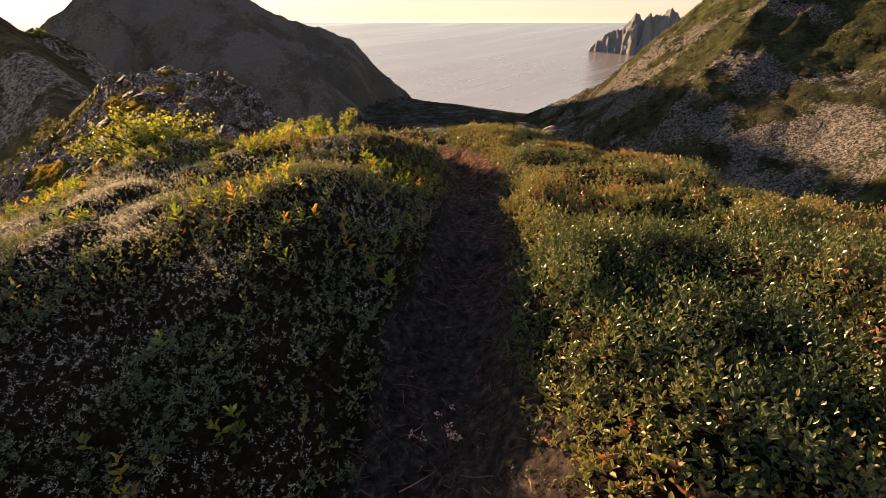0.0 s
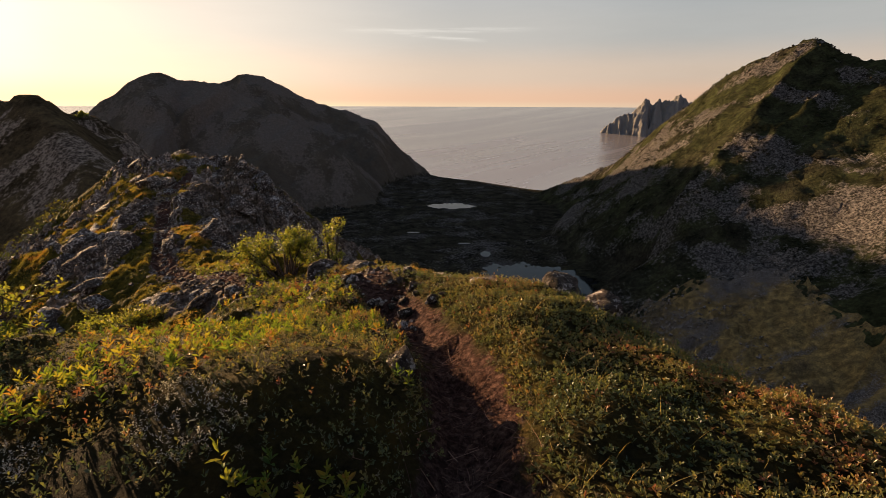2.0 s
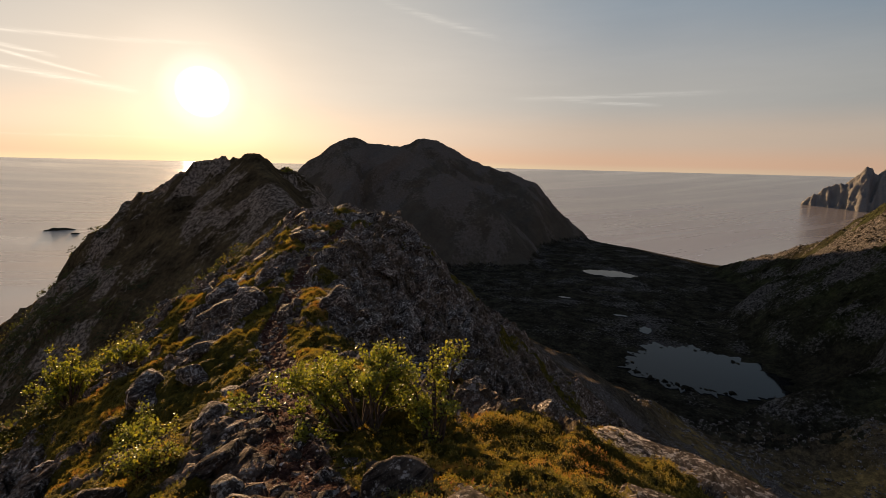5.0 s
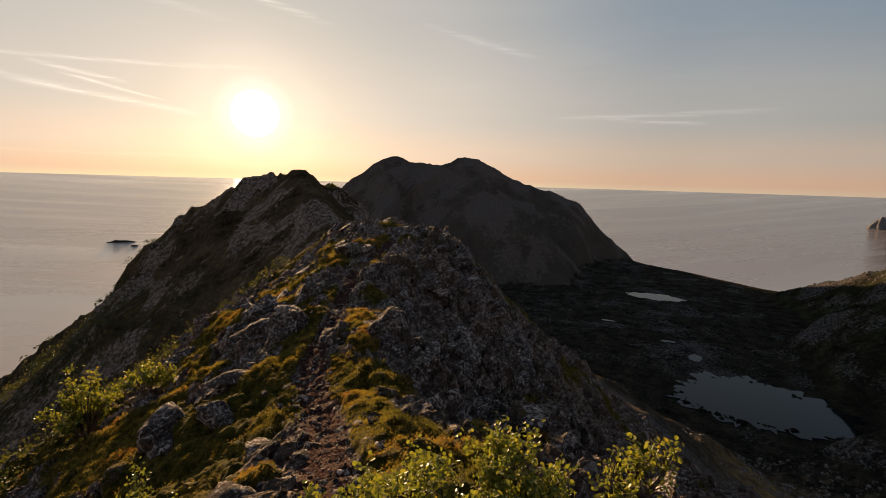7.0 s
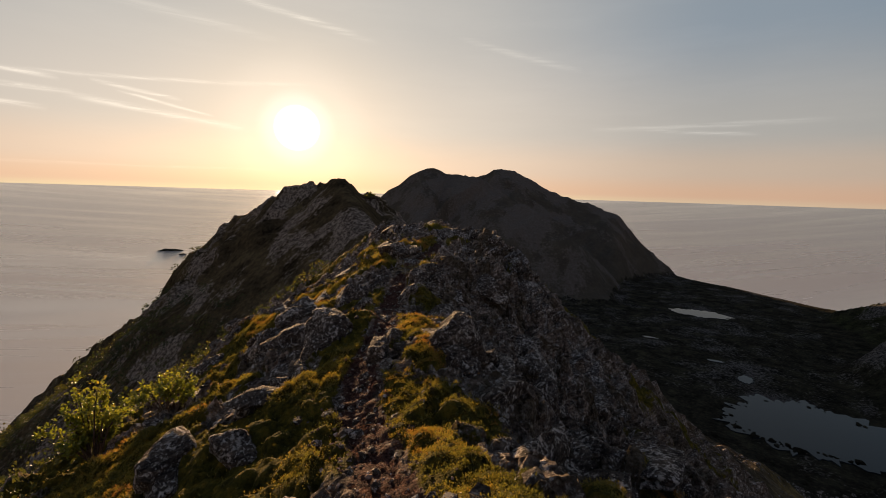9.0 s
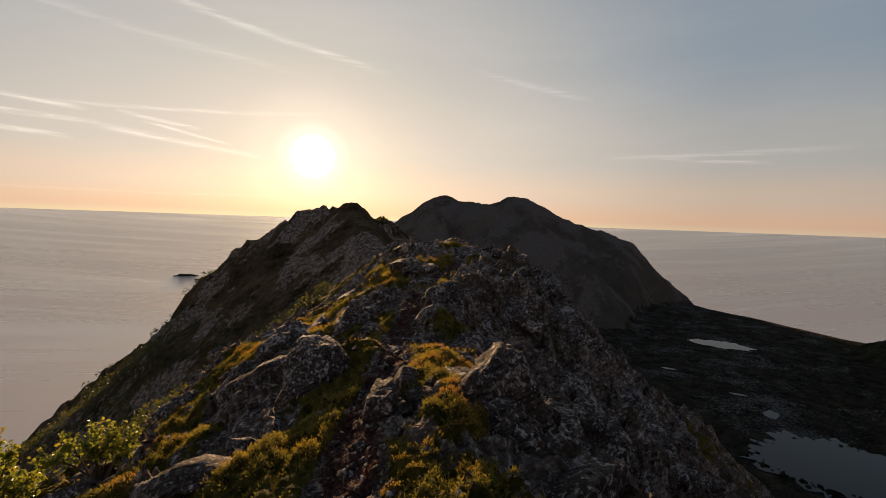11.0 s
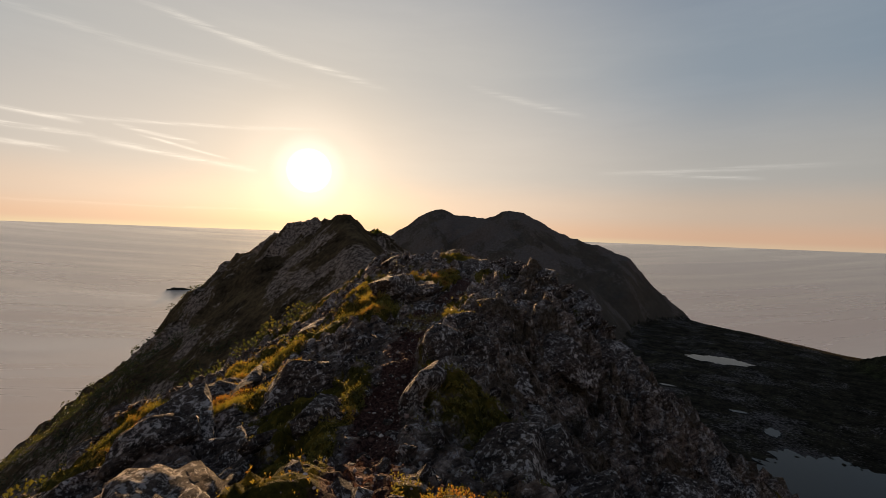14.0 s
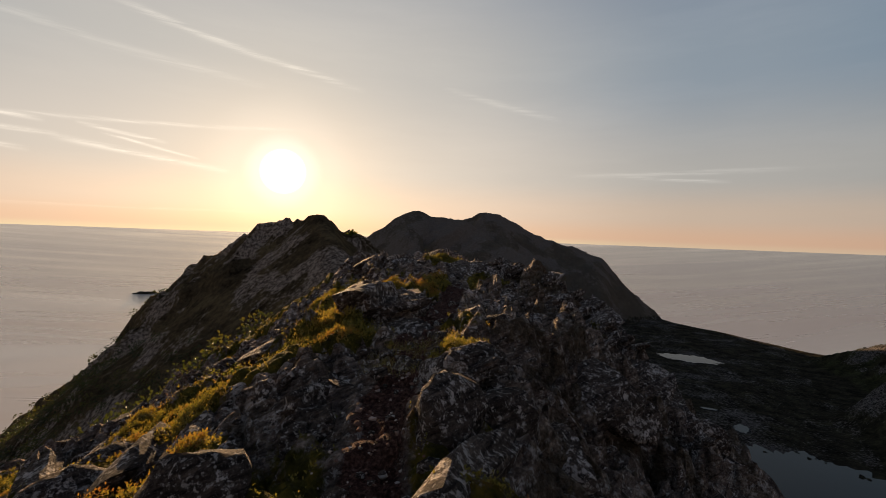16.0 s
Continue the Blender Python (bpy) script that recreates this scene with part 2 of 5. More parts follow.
# far crests: x, y, height (and fall)
PEAK = polyline([(-60, 96, -16), (-76, 107, -8), (-86, 110.5, -0.5), (-95, 109, 3.2), (-100, 108, 3.7), (-108, 107, 3.9), (-117, 108, 1.0), (-133, 113, -3.4), (-144, 116, -7.2), (-159, 119, -10),
                 (-176, 121, -18), (-184, 120, -25), (-193, 118, -35), (-201, 117, -43), (-212, 112, -52), (-240, 98, -75), (-300, 60, -150), (-360, 20, -260)], 1.0)[0]
MOUNT_L = polyline([(-700, 720, -230), (-665, 765, -80), (-626, 803, -5), (-600, 823, 21), (-560, 850, 51), (-508, 883, 41), (-466, 883, 38), (-426, 881, 30), (-396, 862, 4), (-349, 850, -11), (-285, 830, -34), (-203, 792, -90), (-150, 765, -155)], 5.0)[0]
MOUNT_R = polyline([(-800, 900, -120), (-620, 1000, 20), (-558, 1026, 44), (-521, 1046, 44), (-490, 1061, 61), (-452, 1077, 63), (-395, 1100, 33), (-312, 1126, -6), (-256, 1139, -19), (-195, 1151, -49), (-164, 1156, -86), (-123, 1161, -127), (-83, 1164, -157), (-60, 1166, -180)], 5.0)[0]
RIGHT = polyline([(150, 890, -163, 0.8), (206, 837, -124, 0.8), (256, 781, -88, 0.82), (282, 740, -48, 0.9), (305, 687, -9, 0.95), (314, 661, 6, 0.95), (321, 624, 29, 0.92), (339, 591, 52, 0.88), (356, 570, 60, 0.78), (377, 544, 67, 0.66), (388, 524, 52, 0.6), (403, 499, 44, 0.6), (420, 468, 40, 0.6), (470, 400, 60, 0.6), (560, 260, 90, 0.6), (640, 60, 110, 0.6)], 4.0)[0]
SHORE = -342.0


def fall(v, flat, k, far, k2):
    """How far the land has dropped v metres from a crest: flat, then falling by k, then by k2."""
    soft = np.maximum(0.2 * flat, 0.22)
    a = np.logaddexp(0, (v - flat) / soft) * soft
    b = np.logaddexp(0, (v - far) / 3.0) * 3.0
    return k * a + (k2 - k) * b


def crest_land(line, step, x, y, k, rough, size, seed, ribs=0.0):
    cols, along, v = nearest(line, step, x, y)
    d = np.abs(v)
    k = cols[..., 3] if cols.shape[-1] > 3 else k
    gully = ridged(x, y, size, 5, seed)
    d2 = np.sqrt(d * d + 4.0) - 2.0
    rib = ridged(along + 0.15 * size * fbm(x, y, size, 3, seed + 8), 0.22 * v, size * 0.4, 4, seed + 9) if ribs else 0.0
    land = cols[..., 2] - k * d2 + rough * (gully - 0.25) * smooth(0, size * 0.8, d) + 0.22 * rough * fbm(x, y, size * 0.25, 4, seed + 5)
    return land + ribs * rib * smooth(0, size * 0.35, d)


def tarn_reach(tarn, x, y):
    """The distance from a tarn's middle, as a share of its shore's distance that way."""
    cx, cy, radii = tarn
    ang = np.arctan2(y - cy, x - cx) % (2 * math.pi)
    return np.hypot(x - cx, y - cy) / np.interp(ang, np.linspace(0, 2 * math.pi, len(radii) + 1), [*radii, radii[0]])


# tarns on the valley floor: middle, then the shore's distance from it all round, from +x to the left
TARNS = [(66, 432, (66, 62, 52, 52, 54, 50, 48, 47, 55, 56, 52, 46, 44, 46, 52, 68)),
         (-18, 785, (40, 28, 24, 26, 41, 24, 20, 24)), (-64, 610, (9, 4, 3, 4, 9, 4, 3, 3)),
         (6, 561, (8, 4, 3, 3, 8, 4, 3, 3)), (31, 519, (6, 8, 12, 7, 5, 8, 11, 7))]


def right_land(x, y):
    """The mountain across the valley, with gullies down its face."""
    return crest_land(RIGHT, 4.0, x, y, 0.70, 7.0, 90.0, 80, 5.0) + 3.5 * fbm(x, y, 30, 4, 83) + 3.2 * ridged(x, y, 22, 4, 84) + 2.2 * ridged(x, y, 9, 2, 85)


def lie(x, y, near=False):
    """The height of the land, without its finest relief."""
    r, s, v = nearest(RIDGE, 0.5, x, y)
    left = fall(-v, r[..., 3], r[..., 4], 9.0, 0.85)
    right = fall(v, r[..., 5], r[..., 6], 30.0, 0.60)
    side = smooth(-0.3, 0.3, v)
    ridge = r[..., 2] - left * (1 - side) - right * side
    if near:
        return ridge, s, v
    d = np.abs(v)
    out = smooth(14, 60, d)
    ridge = ridge + out * (5.0 * ridged(x, y, 60, 4, 3) + 2.0 * ridged(x, y, 17, 4, 9))
    peak = crest_land(PEAK, 1.0, x, y, 1.0, 6.0, 26.0, 40)
    chunk, joint = blocks(x + 3 * fbm(x, y, 9, 3, 46), y + 3 * fbm(x, y, 9, 3, 47), 7.0, 45, 0.9)
    knob, joint2 = blocks(x + 1.5 * fbm(x, y, 4, 3, 48), y + 1.5 * fbm(x, y, 4, 3, 49), 3.4, 55, 1.0)
    peak = peak - 1.5 + 1.2 * ridged(x, y, 6.0, 3, 44) + 1.7 * chunk + 1.3 * knob - 1.0 * smooth(0.14, 0.0, joint) - 0.6 * smooth(0.16, 0.0, joint2)
    lip = (y - 1016) * 0.75 + (x - 86) * 0.66 + 14 * fbm(x, y, 120, 4, 72)
    floor = np.maximum(VALLEY + 3.0 * fbm(x, y, 60, 5, 70), VALLEY + 0.2) + 0.05 * np.maximum(0, x - 150) - 0.9 * np.maximum(0, -190 - x - 0.1 * y)
    right_m = right_land(x, y)
    mount = np.maximum(crest_land(MOUNT_L, 5.0, x, y, 0.68, 24.0, 130.0, 90, 9.0), crest_land(MOUNT_R, 5.0, x, y, 0.62, 24.0, 140.0, 95, 9.0))
    mount = mount + 4.0 * ridged(x, y, 34, 3, 97) + 2.2 * fbm(x, y, 12, 2, 98)
    land = softmax(ridge, peak, 3.0)
    far = softmax(softmax(floor, right_m, 12.0), mount, 10.0)
    for tarn in TARNS:
        near_t = tarn_reach(tarn, x, y)
        far = far + (np.minimum(far, VALLEY - 0.8) - far) * smooth(2.1, 1.08, near_t)
    far = far - 0.55 * np.maximum(0, lip) * (far < -120)
    # on the other side of the ridge the land falls straight to the sea
    far = far - smooth(0, 60, -v) * smooth(700, 300, y) * 400
    return softmax(land, far, 8.0)


VALLEY = -166.0


# ---------------------------------------------------------------- meshes
def sheet(name, xs, ys, turn, height, keep=None):
    """A height field over the grid of xs by ys (turned about the origin); keep: which cells stay."""
    gx, gy = np.meshgrid(xs, ys)
    c, s = math.cos(turn), math.sin(turn)
    px, py = gx * c - gy * s, gx * s + gy * c
    pz = height(px, py)
    rows, cols = gx.shape
    a = (np.arange(rows - 1)[:, None] * cols + np.arange(cols - 1)[None]).ravel()
    quads = np.stack([a, a + 1, a + 1 + cols, a + cols], 1)
    if keep is not None:
        mid = quads.mean(1)
        cx, cy = px.ravel()[quads].mean(1), py.ravel()[quads].mean(1)
        quads = quads[keep(cx, cy)]
    return raw_mesh(name, np.stack([px, py, pz], -1).reshape(-1, 3), quads), (px, py, pz)


def raw_mesh(name, verts, faces, smoothed=True):
    """A mesh from arrays; all faces have the same number of corners."""
    mesh = bpy.data.meshes.new(name)
    n, k = faces.shape
    mesh.vertices.add(len(verts))
    mesh.vertices.foreach_set("co", np.ascontiguousarray(verts, np.float32).ravel())
    mesh.loops.add(n * k)
    mesh.loops.foreach_set("vertex_index", np.ascontiguousarray(faces, np.int32).ravel())
    mesh.polygons.add(n)
    mesh.polygons.foreach_set("loop_start", np.arange(0, n * k, k, dtype=np.int32))
    mesh.polygons.foreach_set("loop_total", np.full(n, k, np.int32))
    mesh.polygons.foreach_set("use_smooth", np.full(n, smoothed))
    mesh.update(calc_edges=True)
    mesh.validate()
    return mesh


def give(mesh, name, values):
    layer = mesh.attributes.new(name, "FLOAT", "POINT")
    layer.data.foreach_set("value", np.ascontiguousarray(values, np.float32).ravel())


def material(name):
    m = bpy.data.materials.new(name)
    m.use_nodes = True
    m.node_tree.nodes.clear()
    return m, Nodes(m.node_tree)


def finish(n, shader):
    n.add("ShaderNodeOutputMaterial", Surface=shader)


def principled(n, colour, rough, normal=None, **more):
    node = n.add("ShaderNodeBsdfPrincipled", Base_Color=colour if not isinstance(colour, tuple) else (*colour, 1), Roughness=rough, **more)
    if normal is not None:
        n.put(node, "Normal", normal)
    return node


def rock_colour(n, at, dark=1.0):
    """Dark weathered rock in dipping bands, speckled and blotched with pale lichen."""
    big = n.noise(at, 0.45, 7, 0.65)
    fine = n.noise(at, 9.0, 9, 0.75)
    base = n.ramp(big, [(0.3, (0.10, 0.076, 0.060)), (0.5, (0.20, 0.157, 0.125)), (0.72, (0.40, 0.325, 0.262))])
    base = n.mix(0.5, base, n.ramp(fine, [(0.38, (0.010, 0.008, 0.006)), (0.50, (0.18, 0.142, 0.114)), (0.64, (0.52, 0.43, 0.355))]))
    bands = n.noise(n.mapping(n.mapping(at, (1, 1, 1), (0, radians(28), radians(-30))), (1.1, 0.5, 7.0)), 1.6, 9, 0.72, 0.35)
    base = n.mix(0.8, base, n.ramp(bands, [(0.38, (0.06, 0.055, 0.05)), (0.47, (0.70, 0.67, 0.64)), (0.56, (1.15, 1.10, 1.05)), (0.66, (2.2, 2.05, 1.9))]), "MULTIPLY")
    base = n.mix(1.0, base, (dark, dark, dark), "MULTIPLY")
    where = n.ramp(n.noise(at, 0.9, 5, 0.6), [(0.45, 0.0), (0.60, 1.0)])
    crisp = n.noise(at, 6.5, 12, 0.80, 0.2)
    spots = n.ramp(n.math("ADD", crisp, n.math("MULTIPLY", where, 0.06)), [(0.565, 0.0), (0.58, 1.0)])
    pale = n.ramp(n.noise(at, 3.0, 4, 0.6), [(0.35, (0.42, 0.37, 0.32)), (0.65, (0.74, 0.67, 0.59))])
    base = n.mix(n.math("MULTIPLY", spots, 0.9), base, pale)
    discs = n.ramp(n.voronoi(at, 7.0, "F1", 0), [(0.15, 1.0), (0.19, 0.0)])
    discs = n.math("MULTIPLY", discs, n.ramp(n.noise(at, 1.6, 4, 0.6), [(0.54, 0.0), (0.60, 0.9)]))
    base = n.mix(discs, base, n.ramp(crisp, [(0.4, (0.30, 0.28, 0.24)), (0.6, (0.62, 0.57, 0.50))]))
    flecks = n.ramp(n.noise(at, 30.0, 6, 0.75), [(0.62, 0.0), (0.645, 1.0)])
    return n.mix(n.math("MULTIPLY", flecks, 0.7), base, (0.40, 0.355, 0.31)), fine


def ground_material():
    m, n = material("ridge_ground")
    at = n.add("ShaderNodeNewGeometry").outputs["Position"]
    rock, fine = rock_colour(n, at)
    moss_n = n.noise(at, 5.0, 7, 0.7)
    moss = n.ramp(moss_n, [(0.3, (0.016, 0.016, 0.005)), (0.5, (0.085, 0.072, 0.012)), (0.62, (0.17, 0.122, 0.018)), (0.75, (0.21, 0.095, 0.025))])
    soil_n = n.noise(at, 22.0, 6, 0.7)
    soil = n.ramp(soil_n, [(0.3, (0.008, 0.004, 0.003)), (0.48, (0.062, 0.030, 0.022)), (0.64, (0.17, 0.092, 0.068)), (0.78, (0.36, 0.26, 0.21))])
    crumbs = n.voronoi(at, 24.0, "F1", 0)
    edge = n.math("MULTIPLY", n.math("SUBTRACT", n.noise(at, 3.5, 6, 0.7), 0.5), 1.1)
    wet = n.math("ADD", n.attr("moss"), edge)
    f_moss = n.ramp(wet, [(0.36, 0.0), (0.50, 1.0)])
    f_path = n.ramp(n.math("ADD", n.attr("path"), n.math("MULTIPLY", edge, 0.8)), [(0.4, 0.0), (0.6, 1.0)])
    turf_and_shade = n.ramp(n.math("ADD", n.noise(at, 0.9, 8, 0.72, 0.3), n.math("MULTIPLY", n.attr("turf_and_shade"), 0.075)), [(0.525, 0.0), (0.605, 0.9)])
    rock = n.mix(turf_and_shade, rock, n.ramp(fine, [(0.3, (0.022, 0.016, 0.010)), (0.52, (0.085, 0.064, 0.040)), (0.7, (0.18, 0.14, 0.095))]))
    colour = n.mix(f_moss, rock, moss)
    humus = n.ramp(n.noise(at, 30.0, 6, 0.7), [(0.3, (0.008, 0.006, 0.004)), (0.55, (0.026, 0.019, 0.011)), (0.8, (0.060, 0.042, 0.022))])
    humus = n.mix(n.attr("shaded_soil"), n.mix(0.45, humus, moss), humus)
    colour = n.mix(n.ramp(n.math("ADD", n.attr("heath"), n.math("MULTIPLY", edge, 0.5)), [(0.35, 0.0), (0.6, 1.0)]), colour, humus)
    # greyer, darker soil for the first steps, with their shade put into it
    shaded_soil = n.ramp(soil_n, [(0.3, (0.012, 0.009, 0.008)), (0.5, (0.050, 0.038, 0.032)), (0.62, (0.10, 0.080, 0.068)), (0.80, (0.20, 0.165, 0.14))])
    colour = n.mix(f_path, colour, n.mix(n.attr("shaded_soil"), soil, shaded_soil))
    warped = n.add("ShaderNodeVectorMath", _set={"operation": "ADD"}, i0=at, i1=n.add("ShaderNodeVectorMath", _set={"operation": "SCALE"}, i0=n.add("ShaderNodeTexNoise", Vector=at, Scale=2.5, Detail=4.0).outputs[1], Scale=0.35).outputs[0]).outputs[0]
    facets = n.math("ADD", n.voronoi(warped, 3.6, "F1", 0), n.math("MULTIPLY", n.voronoi(warped, 9.0, "F1", 0), 0.45))
    relief = n.math("ADD", n.math("MULTIPLY", n.noise(at, 7.0, 12, 0.78), 1.0), n.math("MULTIPLY", crumbs, 0.30))
    relief = n.math("ADD", relief, n.math("MULTIPLY", facets, -0.9))
    normal = n.bump(relief, 1.0, 0.16)
    finish(n, principled(n, colour, 0.95, normal, Specular_IOR_Level=0.05))
    return m


def slope_material(name, stone_stops, heath_stops, scale, relief, lush):
    """Mountainside: stone where the share called scree says so, heath elsewhere, both broken up at several sizes."""
    m, n = material(name)
    at = n.add("ShaderNodeNewGeometry").outputs["Position"]
    mid = n.noise(at, 0.05 * scale, 8, 0.65)
    fine = n.noise(at, 0.30 * scale, 9, 0.72)
    stray = n.add("ShaderNodeTexNoise", Vector=at, Scale=0.4 * scale, Detail=5.0).outputs[1]
    stray = n.add("ShaderNodeVectorMath", _set={"operation": "SCALE"}, i0=stray, Scale=3.2 / scale).outputs[0]
    chips = n.voronoi(n.add("ShaderNodeVectorMath", _set={"operation": "ADD"}, i0=at, i1=stray).outputs[0], 0.6 * scale, "F1", 0)
    stone = n.ramp(n.math("ADD", n.math("MULTIPLY", fine, 0.7), n.math("MULTIPLY", chips, 0.3)), stone_stops)
    heath = n.ramp(n.math("ADD", n.math("MULTIPLY", mid, 0.55), n.math("MULTIPLY", fine, 0.45)), heath_stops)
    green = n.mix(1.0, heath, lush, "MULTIPLY")
    heath = n.mix(n.attr("green"), heath, green)
    f = n.math("ADD", n.attr("scree"), n.math("MULTIPLY", n.math("SUBTRACT", fine, 0.5), 1.3))
    colour = n.mix(n.ramp(f, [(0.40, 0.0), (0.60, 1.0)]), heath, stone)
    normal = n.bump(n.math("ADD", n.math("ADD", fine, n.math("MULTIPLY", chips, -0.35)), n.math("MULTIPLY", mid, 1.5)), 1.0, relief)
    finish(n, principled(n, colour, 1.0, normal, Specular_IOR_Level=0.0))
    return m


def water_material(name, bump, rough, tint, scale, ior):
    m, n = material(name)
    at = n.add("ShaderNodeNewGeometry").outputs["Position"]
    turned = n.mapping(at, (1, 1, 1), (0, 0, radians(-42)))
    waves = n.noise(n.mapping(turned, (0.35, 1.6, 1)), scale, 6, 0.62)
    waves = n.math("ADD", waves, n.math("MULTIPLY", n.noise(n.mapping(turned, (0.03, 0.22, 1), (0, 0, 0)), 1.0, 4, 0.6, 0.4), 0.3))
    streak = n.noise(n.mapping(turned, (0.0004, 0.0042, 0)), 1.0, 7, 0.62, 0.9)
    gloss = n.ramp(streak, [(0.35, rough * 0.6), (0.6, rough * 1.35)])
    level = n.add("ShaderNodeCombineXYZ", Z=1.0).outputs[0]
    away = n.add("ShaderNodeVectorMath", _set={"operation": "LENGTH"}, i0=at).outputs["Value"]
    calm = n.ramp(n.math("DIVIDE", away, 5000.0, clamp=True), [(0.08, 1.0), (0.30, 0.55), (0.55, 0.12), (0.9, 0.0)])
    normal = n.bump(waves, n.math("MULTIPLY", calm, 0.16), bump, level)
    still = n.ramp(n.math("DIVIDE", away, 5000.0, clamp=True), [(0.2, 1.0), (0.6, 0.6), (0.97, 0.35)])
    finish(n, principled(n, tint, n.math("MULTIPLY", gloss, still), normal, IOR=ior))
    return m


MAT_GROUND = ground_material()
# the strong last multiplier paints sunlight into the valley head's green heath
MAT_MID = slope_material("heath_and_scree", [(0.33, (0.012, 0.010, 0.008)), (0.48, (0.075, 0.062, 0.052)), (0.62, (0.26, 0.225, 0.195))],
                         [(0.34, (0.014, 0.011, 0.008)), (0.5, (0.062, 0.050, 0.034)), (0.66, (0.16, 0.122, 0.068))], 5.0, 0.7, (3.0, 2.6, 1.6))
MAT_FAR = slope_material("far_mountainside", [(0.33, (0.012, 0.011, 0.010)), (0.47, (0.090, 0.081, 0.073)), (0.62, (0.26, 0.236, 0.212))],
                         [(0.36, (0.010, 0.009, 0.007)), (0.5, (0.048, 0.043, 0.031)), (0.62, (0.10, 0.090, 0.054))], 1.2, 7.5, (1.05, 1.25, 0.85))
# peak stone lightened, with sun glare and haze put into its colour
MAT_PEAK = slope_material("hazed_peak", [(0.33, (0.032, 0.024, 0.018)), (0.46, (0.19, 0.146, 0.110)), (0.60, (0.48, 0.385, 0.295))],
                          [(0.36, (0.026, 0.020, 0.012)), (0.5, (0.115, 0.086, 0.048)), (0.64, (0.23, 0.172, 0.085))], 3.0, 2.2, (1, 1, 1))
# light, low-contrast stone: distance haze put into the mountain's colour
MAT_MOUNT = slope_material("hazed_mountain", [(0.25, (0.075, 0.064, 0.052)), (0.5, (0.105, 0.090, 0.074)), (0.72, (0.14, 0.121, 0.101))],
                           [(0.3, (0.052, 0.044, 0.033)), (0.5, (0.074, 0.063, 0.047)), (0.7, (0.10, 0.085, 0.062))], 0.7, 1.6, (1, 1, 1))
# pale warm tint paints evening haze and sheen into the sea's base colour
MAT_SEA = water_material("hazy_sea_water", 1.1, 0.30, (0.355, 0.300, 0.255), 0.07, 2.4)
MAT_TARN = water_material("tarn_water", 0.02, 0.05, (0.009, 0.009, 0.009), 0.6, 1.2)


def spread(lo, fine_lo, fine_hi, hi, step, growth):
    """Places along one axis: even between fine_lo and fine_hi, wider and wider outside."""
    mid = list(np.arange(fine_lo, fine_hi, step))
    a, b, d = mid[0], mid[-1], step
    down, up = [], []
    while a > lo:
        d *= growth
        a -= d
        down.append(a)
    d = step
    while b < hi:
        d *= growth
        b += d
        up.append(b)
    return np.array(down[::-1] + mid + up)


TURN = radians(30)
NEAR_V = spread(-26, -7.5, 5.5, 26, 0.068, 1.045)
NEAR_U = spread(-4, -1.0, 27, 54, 0.065, 1.014)


def trail(x, y):
    cols, s, v = nearest(TRAIL, 0.2, x, y)
    return s, v


